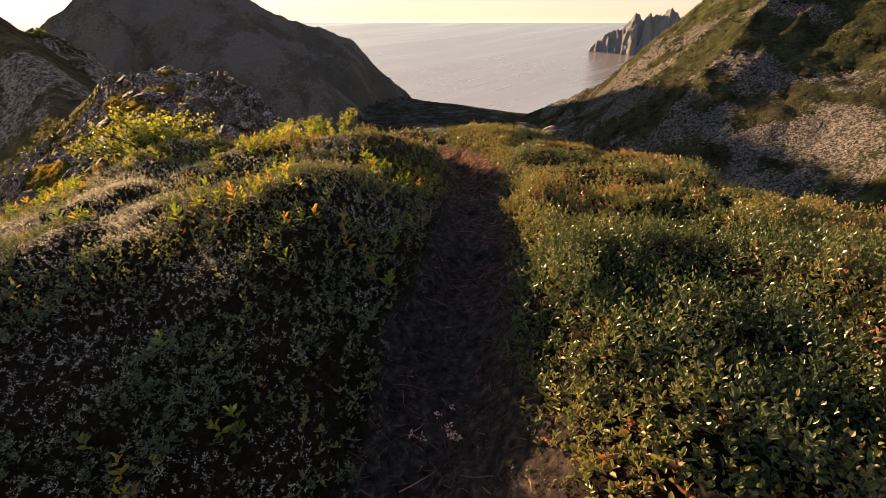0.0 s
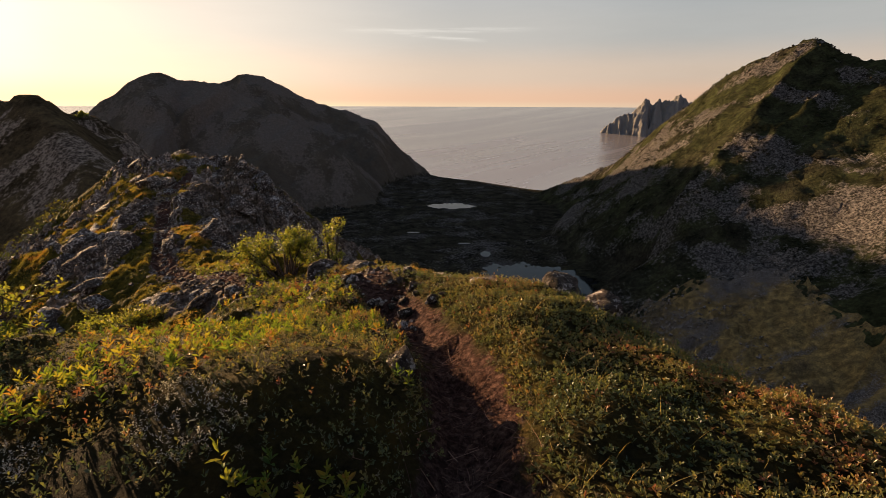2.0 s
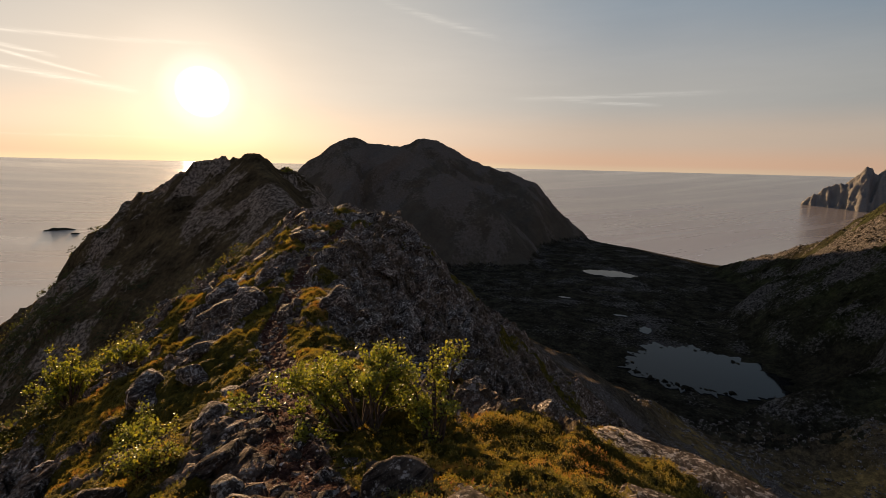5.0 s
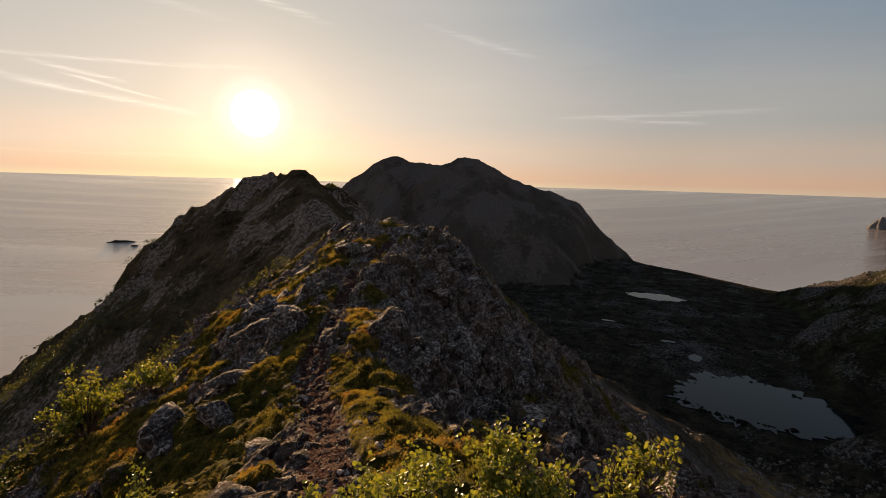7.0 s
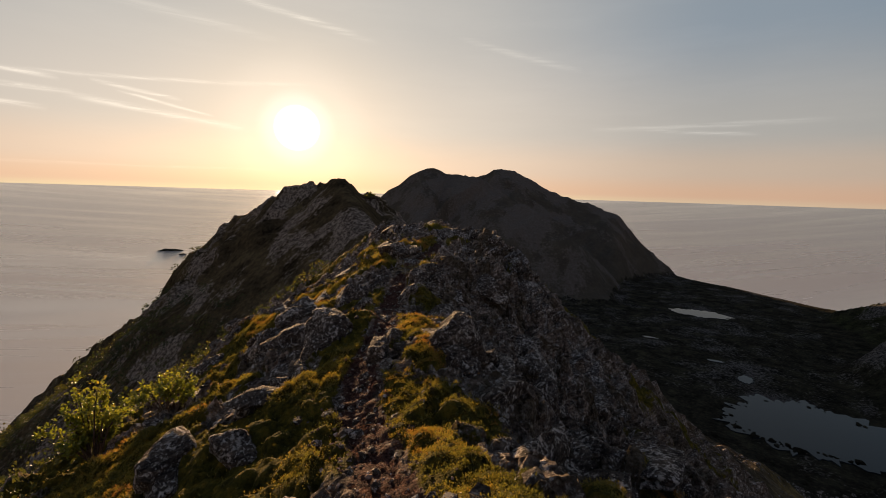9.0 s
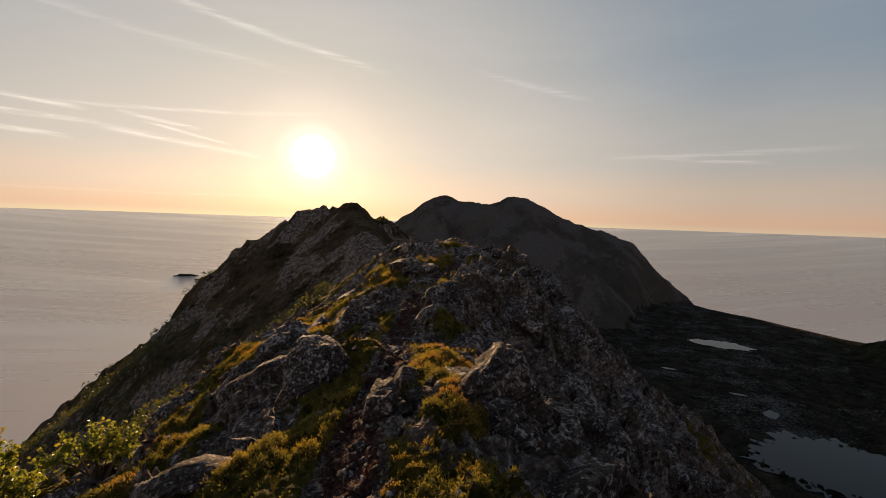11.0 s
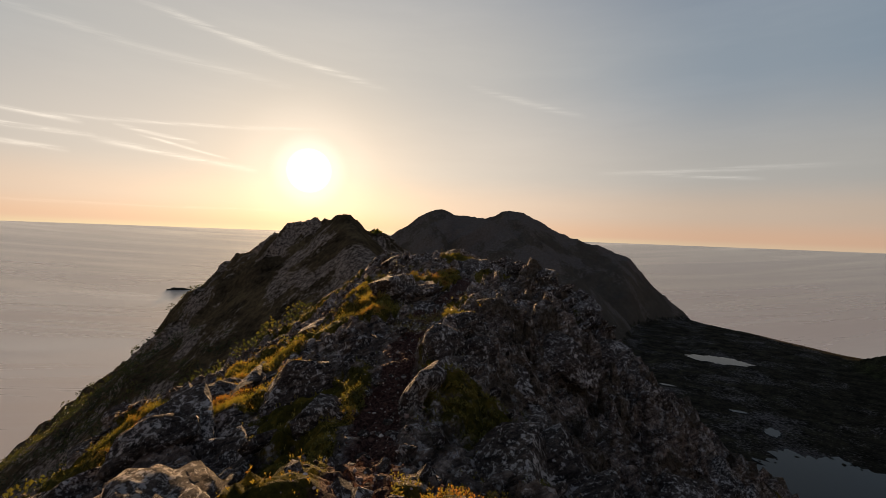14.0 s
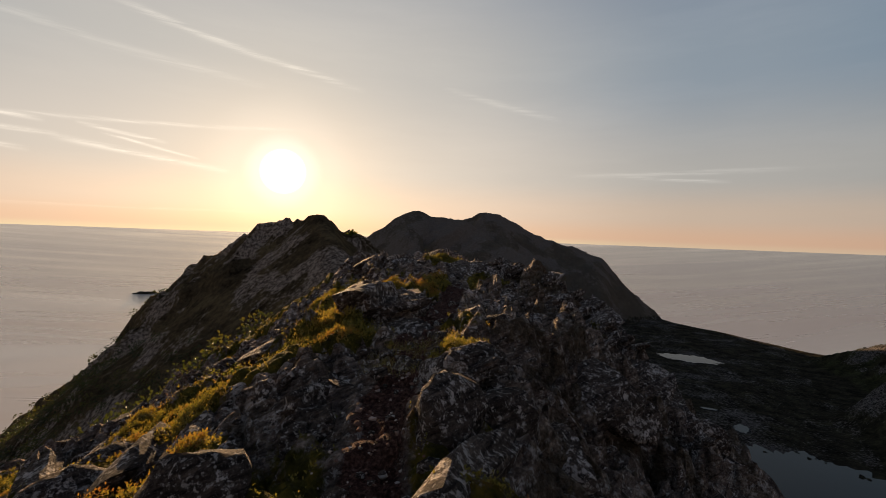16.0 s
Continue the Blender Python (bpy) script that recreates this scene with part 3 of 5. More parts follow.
def near_land(x, y):
    """Ridge with its fine relief; also the shares of path, moss and heath."""
    base, s, v = lie(x, y, near=True)
    s = s - START_S
    ts, tv = trail(x, y)
    ts = ts - 6.0
    # the hump beside the first steps, and the bank across from it
    base = base + 0.24 * np.exp(-((x + 1.8) ** 2 + ((y - 3.3) / 1.2) ** 2) / 2.4) - 0.46 * smooth(0.3, -0.9, x) * smooth(2.4, 0.6, y)
    # extra rise, added so that its shade falls across the path
    base = base + 0.27 * np.exp(-((x + 0.8) / 0.5) ** 2 - ((y - 2.7) / 1.3) ** 2)
    base = base + 0.10 * smooth(0.9, 2.2, x) * smooth(6.0, 3.0, y)
    base = base + 0.26 * smooth(0.30, 0.42, tv + 0.25 * fbm(x, y, 0.7, 3, 55)) * smooth(26.0, 26.8, s) * smooth(31.0, 29.0, s) * smooth(3.5, 1.2, tv)
    for px, py, reach, rise in SWELLS:
        base = base + rise * np.exp(-((x - px) ** 2 + (y - py) ** 2) / reach ** 2)
    tread = np.exp(-(tv / np.interp(ts, [0, 3, 6, 8, 40], [0.42, 0.36, 0.28, 0.34, 0.45])) ** 2) * smooth(41, 36, ts)
    tread = tread * (0.72 + 0.28 * smooth(-0.12, 0.10, fbm(x, y, 0.45, 4, 53))) * smooth(1.15, 0.75, np.abs(tv) * (1.9 + 2.2 * fbm(x, y, 0.6, 3, 54)))
    heath = smooth(11.0, 8.0, s + 1.6 * fbm(x, y, 2.0, 3, 5)) * smooth(5.0, 3.0, np.abs(v) + 0.8 * fbm(x, y, 1.5, 3, 8))
    rocky = 1 - heath
    bumps = 0.20 * fbm(x, y, 1.6, 3, 11) + 0.12 * fbm(x, y, 0.5, 3, 12)
    wx, wy = 0.6 * fbm(x, y, 1.4, 3, 60), 0.6 * fbm(x, y, 1.4, 3, 61)
    big, j1 = blocks(x + wx, y + wy, 2.3, 20, 0.8)
    mid, j2 = blocks(x + wx, (y + wy) * 1.2, 0.85, 25, 0.9)
    small, j3 = blocks(x + 0.3 * wx, y + 0.3 * wy, 0.32, 30, 1.0)
    crag = smooth(0.25, 1.2, np.abs(tv)) * (0.45 + 0.55 * smooth(-0.15, 0.15, fbm(x, y, 5.0, 3, 14)))
    crag = np.maximum(crag, 0.8 * smooth(26, 31, s) * smooth(0.15, 0.6, np.abs(tv)))
    relief = 0.42 * big * crag + 0.36 * mid * (0.3 + 0.7 * crag) + 0.19 * small * (0.4 + 0.6 * crag) + 0.24 * ridged(x, y, 0.9, 4, 33) * (0.25 + 0.75 * crag) + 0.16 * ridged(x, y, 3.0, 3, 34) * crag - 0.06
    relief = relief - 0.30 * smooth(0.12, 0.0, j1) * crag - 0.18 * smooth(0.16, 0.0, j2) - 0.09 * smooth(0.2, 0.0, j3)
    relief = relief + (0.36 * big + 0.26 * mid - 0.15 * smooth(0.14, 0.0, j1)) * smooth(0.8, 2.6, v) * smooth(13, 17, s)
    moss = np.clip(0.19 + 1.2 * fbm(x, y, 2.4, 4, 50) - 0.4 * big + 0.22 * smooth(0.5, -3.0, v) - 0.3 * smooth(0.3, 3, v), 0, 1)
    moss = np.clip(moss + 0.30 * smooth(-0.4, -1.2, v) * smooth(8.0, 9.5, s) * smooth(20, 15, s), 0, 1)
    broad = np.interp(s, [9.5, 12, 15, 18, 19.2, 21.2, 21.9, 23.0, 23.6], [2.4, 2.0, 1.1, 0.55, 0.2, 0.2, 0.9, 0.7, 0.2])
    ribbon = smooth(0.22, 0.40, tv) * smooth(broad + 0.35, broad - 0.1, tv + 0.5 * fbm(x, y, 0.9, 3, 57)) * smooth(0.2, 0.35, broad)
    moss = np.maximum(moss, ribbon * (0.85 + 0.5 * fbm(x, y, 0.5, 3, 58)))
    for px, py, size in PADS:
        moss = np.maximum(moss, np.exp(-(((x - px) ** 2 + (y - py) ** 2) / size ** 2) ** 1.5) * 1.1)
    moss = moss * (1 - np.exp(-((x + 11.7) ** 2 + (y - 21.1) ** 2) / 1.1))
    moss = moss * rocky * smooth(0.18, 0.42, np.abs(tv) + 0.3 * fbm(x, y, 0.7, 3, 51))
    pad = smooth(0.40, 0.75, moss)
    relief = relief * (1 - 0.55 * pad) + (0.04 + 0.16 * fbm(x, y, 0.35, 3, 52)) * pad
    z = base + heath * bumps * smooth(0.1, 0.6, np.abs(tv)) + rocky * relief * (1 - 0.75 * tread)
    z = z - tread * (0.26 * heath + 0.10 * rocky)
    moss = np.maximum(moss, heath)
    z = z + smooth(8, 20, np.abs(v)) * (1.0 * ridged(x, y, 9, 4, 15))
    return z, np.clip(tread * 1.1, 0, 1), moss, heath


# knolls and hollows along the ridge: middle, reach and rise
SWELLS = [(-2.3, 10.9, 1.2, -0.6), (-0.2, 13.4, 1.4, 0.5), (1.4, 7.0, 1.0, 0.2), (-0.9, 7.8, 0.6, 0.25), (-10.9, 14.9, 1.2, 0.25), (-9.0, 17.0, 0.6, 0.2),
          (-12.3, 19.1, 0.9, 0.45), (-15.4, 19.9, 1.3, 0.6), (-21.6, 22.6, 1.8, 0.6), (-14.6, 22.4, 0.6, -0.25), (-18.0, 35.0, 0.9, -0.25), (-5.6, 30.0, 2.0, 0.5),
          (-13.2, 29.6, 0.7, -0.25), (-9.9, 31.6, 1.0, -0.3), (-13.3, 22.9, 0.5, 0.15), (-17.3, 23.2, 0.7, -0.25), (-2.9, 5.2, 0.9, 0.42), (-1.0, 4.8, 0.6, 0.2)]
# cushions of moss and crowberry: middle and reach
PADS_FIRST = [(-5.5, 9.4, 0.48), (-1.4, 12.3, 0.60), (-1.9, 12.2, 0.48), (-0.6, 13.9, 0.51), (-5.1, 13.1, 0.38), (-4.8, 13.3, 0.38), (-10.9, 12.2, 0.89), (-4.9, 15.8, 0.55), (-8.5, 14.1, 0.43),
              (-7.0, 14.9, 0.41), (-8.9, 15.3, 0.40), (-4.4, 18.1, 0.52), (-8.1, 16.1, 0.22), (-7.8, 16.4, 0.32), (-13.0, 13.6, 1.20), (-10.0, 16.2, 0.36), (-10.7, 15.8, 0.29), (-8.5, 17.2, 0.30),
              (-8.9, 17.3, 0.27), (-6.3, 14.3, 0.40), (-4.0, 12.7, 0.45), (-5.7, 13.8, 0.40), (-3.4, 12.2, 0.45), (-6.4, 12.0, 0.35), (-1.1, 11.4, 1.0), (0.1, 12.4, 1.0), (-0.9, 10.3, 0.8), (-2.0, 9.8, 0.5), (-4.6, 9.0, 0.8), (-5.8, 9.9, 0.7)]
PADS_MIDDLE = [(-10.7, 16.3, 0.60), (-10.4, 16.8, 0.50), (-14.7, 14.3, 1.15), (-14.0, 15.3, 0.99), (-10.9, 17.7, 0.46), (-9.6, 18.9, 0.34), (-10.1, 19.2, 0.38), (-14.0, 16.9, 0.71), 
               (-16.4, 17.9, 0.77), (-12.7, 20.6, 0.33), (-13.1, 21.4, 0.45), (-13.2, 21.8, 0.29), (-17.8, 19.7, 0.53), (-15.6, 21.3, 0.70), (-16.5, 21.3, 0.60), (-15.3, 22.2, 0.39),
               (-16.9, 21.8, 0.48), (-18.7, 21.3, 0.74), (-9.4, 18.3, 0.30), (-9.0, 17.9, 0.25)]
PADS_LAST = [(-16.7, 23.1, 0.55), (-14.0, 24.8, 0.60), (-13.7, 25.3, 0.41), (-19.7, 22.0, 0.98), (-17.9, 23.4, 0.9), (-14.6, 25.4, 0.50), (-15.9, 25.3, 0.55), (-19.2, 23.9, 0.57), (-16.6, 25.7, 0.75),
             (-17.9, 27.1, 0.80), (-18.2, 29.6, 0.60), (-17.4, 30.3, 0.42), (-17.1, 31.0, 0.60), (-20.2, 29.8, 0.64), (-23.8, 28.4, 0.58), (-17.8, 31.9, 0.80), (-21.3, 30.7, 0.77), (-19.9, 35.8, 0.90)]
PADS = PADS_FIRST + PADS_MIDDLE + PADS_LAST
START_S = float(RIDGE_S[np.hypot(RIDGE[:, 0] - 0.2, RIDGE[:, 1]).argmin()])


def build_ground():
    shares = []

    def height(x, y):
        shares.extend(near_land(x, y))
        return shares[0]
    mesh, (px, py, pz) = sheet("ground", NEAR_V, NEAR_U, TURN, height)
    z, tread, moss, heath = shares
    give(mesh, "path", tread)
    give(mesh, "moss", moss)
    give(mesh, "heath", heath)
    give(mesh, "shaded_soil", smooth(5.0, 3.2, py))
    across = lie(px, py, near=True)[2]
    # dark turf, spread wider on the valley side to paint its deep shade
    give(mesh, "turf_and_shade", smooth(0.5, 1.6, across) * (0.75 + 0.9 * fbm(px, py, 2.2, 3, 59)))
    corner = np.empty(len(mesh.loops), np.int32)
    mesh.loops.foreach_get("vertex_index", corner)
    soft = np.maximum(np.maximum(moss, heath), tread).ravel()[corner].reshape(-1, 4).mean(1)
    mesh.polygons.foreach_set("use_smooth", soft > 0.35)
    mesh.materials.append(MAT_GROUND)
    return tagged(new("ground", mesh), "rocky mountain ridge with a trodden path, moss and heath", "ground", kind="structure")


def inside_near(x, y, margin):
    c, s = math.cos(TURN), math.sin(TURN)
    v, u = x * c + y * s, -x * s + y * c
    return (v > NEAR_V[0] + margin) & (v < NEAR_V[-1] - margin) & (u > NEAR_U[0] + margin) & (u < NEAR_U[-1] - margin)


def cover(mesh, grid):
    """Shares of scree and of green heath over a sheet of mountainside."""
    x, y, z = (g.ravel() for g in grid)
    right_m = right_land(x, y)
    across = smooth(14, 4, np.abs(z - right_m)) * smooth(100, 200, x)
    patch = fbm(x, y, 34, 5, 300, 0.65)
    streak = fbm(x * 0.5 + y * 0.4, (y - x) * 0.12, 14, 5, 301, 0.6)
    scree = 0.30 + 0.6 * fbm(x, y, 40, 4, 302)
    scree = scree * (1 - across) + across * (0.46 + 1.0 * streak + 0.6 * patch - 0.26 * smooth(-90, 10, z))
    floor = smooth(-150, -160, z)
    scree = scree * (1 - floor) + floor * (0.12 + 0.5 * fbm(x, y, 25, 4, 303))
    high = smooth(300, 500, y) * (x < 120)
    scree = scree * (1 - 0.5 * high) + 0.5 * high * (0.55 + 0.5 * patch)
    # the head of the valley under the ridge: scree and turf in bands, sunlight put into the pale turf
    head = smooth(8, 45, x) * smooth(340, 260, y) * smooth(-20, -45, z)
    scree = scree * (1 - head) + head * (0.36 + 0.8 * fbm(x * 0.6, y * 1.6, 22, 5, 304, 0.7))
    top = smooth(85, 45, np.hypot(x + 95, y - 105))
    scree = scree * (1 - top) + top * (0.42 + 1.1 * fbm(x, y, 9, 4, 306, 0.6))
    # more pale stone with height, painting haze onto the far mountain
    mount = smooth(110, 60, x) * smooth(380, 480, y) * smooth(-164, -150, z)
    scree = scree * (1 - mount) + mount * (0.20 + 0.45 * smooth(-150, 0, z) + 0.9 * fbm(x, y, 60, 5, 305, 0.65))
    give(mesh, "scree", np.clip(scree, 0, 1))
    give(mesh, "green", np.clip(across * (0.8 + patch) + head * (0.7 + 1.2 * patch), 0, 1))


def clad(mesh, where):
    """Gives the faces whose middles lie in the given stretch the second material."""
    mid = np.empty(len(mesh.polygons) * 3, np.float32)
    mesh.polygons.foreach_get("center", mid)
    x, y, z = mid.reshape(-1, 3).astype(float).T
    mesh.polygons.foreach_set("material_index", where(x, y, z).astype(np.int32))


def build_slopes():
    mesh, grid = sheet("slope", np.arange(-300, 230, 1.35), np.arange(-110, 330, 1.35), 0.0,
                       lambda x, y: np.maximum(lie(x, y) - 0.6 * inside_near(x, y, 0.5), SHORE - 8), lambda x, y: ~inside_near(x, y, 3.0))
    cover(mesh, grid)
    mesh.materials.append(MAT_MID)
    mesh.materials.append(MAT_PEAK)
    clad(mesh, lambda x, y, z: (nearest(RIDGE, 0.5, x, y)[1] > START_S + 62) & (x < -38) & (z > -95))
    tagged(new("ground", mesh), "steep mountain slopes of rock, scree and dark heath round the ridge", "ground", kind="structure")
    mesh, grid = sheet("far_land", spread(-1500, -690, 560, 1300, 4.6, 1.05), spread(-600, 250, 1190, 1500, 4.6, 1.05), 0.0,
                       lambda x, y: np.maximum(lie(x, y), SHORE - 30),
                       lambda x, y: ~((x > -290) & (x < 220) & (y > -100) & (y < 320)))
    cover(mesh, grid)
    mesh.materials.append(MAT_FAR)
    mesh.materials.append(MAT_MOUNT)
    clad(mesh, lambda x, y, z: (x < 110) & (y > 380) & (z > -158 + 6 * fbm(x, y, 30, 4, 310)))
    tagged(new("ground", mesh), "dark mountains and valley floor between the ridge and the sea", "ground", kind="structure")


def build_sea():
    """Water out to the horizon; past a kilometre and a half it rises like a dish and its distances draw together, to
    fit the camera's view.
    """
    radius = np.r_[np.linspace(0, 1500, 16), np.linspace(1540, 4880, 90)]
    z = SHORE + 0.0967 * np.maximum(0, radius - 1500)
    ang = np.linspace(0, 2 * math.pi, 181)[:-1]
    verts = np.stack([radius[:, None] * np.cos(ang), radius[:, None] * np.sin(ang), np.repeat(z[:, None], len(ang), 1)], -1).reshape(-1, 3)
    k = len(ang)
    a = np.arange(len(radius) - 1)[:, None] * k
    j = np.arange(k)[None]
    quads = np.stack([a + j, a + k + j, a + k + (j + 1) % k, a + (j + 1) % k], -1).reshape(-1, 4)
    mesh = raw_mesh("sea", verts, quads)
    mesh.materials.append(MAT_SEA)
    tagged(new("water", mesh), "calm sea reaching the horizon, evening haze put into its pale colour", "sea", kind="structure")



def build_tarns():
    for k, (cx, cy, radii) in enumerate(TARNS):
        ang = np.linspace(0, 2 * math.pi, 121)[:-1]
        r = np.interp(ang, np.linspace(0, 2 * math.pi, len(radii) + 1), [*radii, radii[0]])
        r = r * (1 + 0.32 * fbm(np.cos(ang) * 3 + k, np.sin(ang) * 3, 0.45, 5, 200 + k, 0.65)) * 1.03
        ring = np.stack([cx + r * np.cos(ang), cy + r * np.sin(ang), np.full(120, VALLEY)], 1)
        verts = np.vstack([ring, ring * (1, 1, 0) + (0, 0, VALLEY - 1.0), [(cx, cy, VALLEY)]])
        i = np.arange(120)
        j = (i + 1) % 120
        faces = np.vstack([np.stack([i, j, np.full(120, 240)], 1), np.stack([i, i + 120, j], 1), np.stack([j, i + 120, j + 120], 1)])
        mesh = raw_mesh("tarn", verts, faces, False)
        mesh.materials.append(MAT_TARN)
        tagged(new("water", mesh), "still dark tarn on the valley floor mirroring the sky", "lake", kind="structure")


def build_tarn_stones():
    """Dark stones and hummocks standing along the shores of the largest tarn."""
    rng = np.random.default_rng(24)
    meshes = [boulder_mesh(80 + k, 3) for k in range(4)]
    for mesh in meshes:
        mesh.materials.append(MAT_FAR)
    cx, cy, radii = TARNS[0]
    for k in range(54):
        ang = rng.uniform(0, 2 * math.pi) if k < 22 else rng.normal(4.3, 0.6)
        r = np.interp(ang % (2 * math.pi), np.linspace(0, 2 * math.pi, len(radii) + 1), [*radii, radii[0]]) * rng.uniform(0.86, 1.04)
        size = 0.7 + 1.9 * rng.uniform() ** 3
        ob = new("tarn_stone", meshes[k % 4])
        ob.matrix_world = pose(cx + r * math.cos(ang), cy + r * math.sin(ang), VALLEY, 0, 0, rng.uniform(0, 360)) @ Matrix.Diagonal((size * rng.uniform(1, 2.2), size, size * 0.7, 1))
        tagged(ob, "dark stone standing in the shallow edge of the tarn", "stone", "tarn stones")


def build_islands():
    line = polyline([(862, 3192, -239), (887, 3185, -205), (928, 3173, -150), (1019, 3145, -70), (1094, 3119, -25), (1136, 3104, 15), (1165, 3093, 48), (1182, 3088, 42), (1201, 3080, 2), (1224, 3070, 55), (1252, 3059, 35), (1285, 3046, 31), (1335, 3024, 74), (1396, 2997, 21), (1504, 2949, 83), (1651, 2844, 55)], 5.0)[0]

    def height(x, y):
        cols, along, v = nearest(line, 5.0, x, y)
        ribs = ridged(along, 0.25 * v, 38, 4, 120)
        jag = 16 * ridged(along, 0.1 * v, 42, 3, 122) + 14 * ridged(x, y, 28, 3, 123)
        return cols[..., 2] - 1.5 * np.abs(v) + 50 * (ribs - 0.3) * smooth(0, 40, np.abs(v)) + 9 * fbm(x, y, 30, 4, 121) + jag - 8
    mesh, grid = sheet("island", np.arange(740, 1840, 6.0), np.arange(2650, 3500, 6.0), 0.0, lambda x, y: np.maximum(height(x, y), -260))
    give(mesh, "scree", 0.8 + 0.6 * fbm(grid[0], grid[1], 60, 4, 125))
    mesh.materials.append(MAT_PALE)
    tagged(new("rocky_island", mesh), "jagged rock mountain rising from the sea, haze put into its pale stone", "island")
    for cx, cy, z, a, b, h, turn in [(-1971, 1066, -270.5, 58, 17, 8, 60), (-1946, 1092, -270.5, 20, 6, 4, 62), (-1876, 1066, -276.5, 16, 6, 3, 60)]:
        ang, rad = np.meshgrid(np.linspace(0, 2 * math.pi, 49)[:-1], np.linspace(0, 1, 9))
        px, py = rad * np.cos(ang) * a, rad * np.sin(ang) * b
        pz = z - 3 + (h + 3) * (1 - rad ** 2) * (0.75 + 0.9 * fbm(px, py, 18, 3, 130))
        c, s = math.cos(radians(turn)), math.sin(radians(turn))
        verts = np.stack([cx + px * c - py * s, cy + px * s + py * c, pz], -1).reshape(-1, 3)
        q = np.arange(8)[:, None] * 48
        j = np.arange(48)[None]
        mesh = raw_mesh("skerry", verts, np.stack([q + j, q + 48 + j, q + 48 + (j + 1) % 48, q + (j + 1) % 48], -1).reshape(-1, 4))
        mesh.materials.append(MAT_FAR)
        tagged(new("skerry", mesh), "low dark bare skerry lying in the sea", "islet", "skerries")


# sea haze over the island is painted in as paler stone
MAT_PALE = slope_material("hazed_sea_cliff", [(0.25, (0.09, 0.086, 0.082)), (0.5, (0.155, 0.148, 0.14)), (0.72, (0.23, 0.219, 0.204))],
                          [(0.3, (0.09, 0.085, 0.07)), (0.7, (0.18, 0.17, 0.145))], 0.5, 3.0, (1, 1, 1))
build_ground()
build_slopes()
build_sea()
build_tarns()
build_islands()


# ---------------------------------------------------------------- plants and stones
def part(name, mesh, mat, parent=None, label=""):
    ob = new(name, mesh)
    mesh.materials.append(mat)
    ob.parent = parent
    return tagged(ob, label)


def unit(v):
    return v / np.maximum(np.linalg.norm(v, axis=-1, keepdims=True), 1e-9)


def leaf_mesh(name, base, axis, length, width, tint, rng, fold=0.25, fine=True):
    """Folded leaves, oval or (not fine) pointed: base points, directions, lengths, widths and a tint each."""
    n = len(base)
    axis = unit(axis)
    side = unit(np.cross(axis, rng.normal(size=(n, 3)) * 0.5 + (0, 0, 1)))
    up = np.cross(side, axis)
    L, W = length[:, None], width[:, None]
    droop = -0.12 * L * (0, 0, 1)
    if fine:
        pts = np.stack([base,
                        base + axis * L * 0.30 - side * W * 0.45 + up * W * fold,
                        base + axis * L * 0.70 - side * W * 0.42 + up * W * fold + droop * 0.4,
                        base + axis * L + droop,
                        base + axis * L * 0.70 + side * W * 0.42 + up * W * fold + droop * 0.4,
                        base + axis * L * 0.30 + side * W * 0.45 + up * W * fold], 1)
        shape = [[0, 3, 2, 1], [0, 5, 4, 3]]
    else:
        pts = np.stack([base, base + axis * L * 0.55 - side * W * 0.55 + up * W * fold, base + axis * L + droop, base + axis * L * 0.55 + side * W * 0.55 + up * W * fold], 1)
        shape = [[0, 2, 1], [0, 3, 2]]
    k = pts.shape[1]
    i = np.arange(n)[:, None] * k
    faces = np.concatenate([i + np.array([f]) for f in shape], 0)
    mesh = raw_mesh(name, pts.reshape(-1, 3), faces, False)
    give(mesh, "tint", np.repeat(tint, k))
    return mesh


def sprigs(root, lean, count, height, length, width, tint, rng, spread=0.8):
    """Leaves set round upright shoots: arrays for leaf_mesh."""
    n = len(root)
    t = np.tile(np.linspace(0.35, 1.0, count), (n, 1)) + rng.normal(0, 0.04, (n, count))
    ang = rng.uniform(0, 6.28, (n, 1)) + np.arange(count) * 2.4
    out = np.stack([np.cos(ang), np.sin(ang), np.zeros_like(ang)], -1)
    stem = unit(lean)[:, None] * height[:, None, None]
    base = root[:, None] + stem * t[..., None]
    rise = 0.25 + 0.9 * t[..., None] * (0, 0, 1)
    axis = out * spread * (1.15 - 0.6 * t[..., None]) + rise * (0, 0, 1) + rng.normal(0, 0.15, (n, count, 3))
    scale = rng.uniform(0.7, 1.2, (n, count)) * (1.1 - 0.35 * t)
    return (base.reshape(-1, 3), axis.reshape(-1, 3), (length[:, None] * scale).ravel(), (width[:, None] * scale).ravel(),
            np.clip(np.repeat(tint, count) + rng.normal(0, 0.06, n * count), 0, 1))


def blade_mesh(name, base, lean, length, width, tint, rng):
    """Thin bent blades in three pieces."""
    n = len(base)
    side = unit(np.cross(lean, rng.normal(size=(n, 3))))
    bend = rng.normal(0, 0.35, (n, 3)) * (1, 1, 0)
    rows = []
    for t, w in ((0, 1.0), (0.4, 0.8), (0.75, 0.5), (1.0, 0.12)):
        mid = base + (unit(lean) * t + bend * t * t) * length[:, None]
        rows += [mid - side * (width * w)[:, None] / 2, mid + side * (width * w)[:, None] / 2]
    pts = np.stack(rows, 1)
    i = np.arange(n)[:, None] * 8
    quads = np.concatenate([i + np.array([[a, a + 1, a + 3, a + 2]]) for a in (0, 2, 4)], 0)
    mesh = raw_mesh(name, pts.reshape(-1, 3), quads, False)
    give(mesh, "tint", np.repeat(tint, 8))
    return mesh


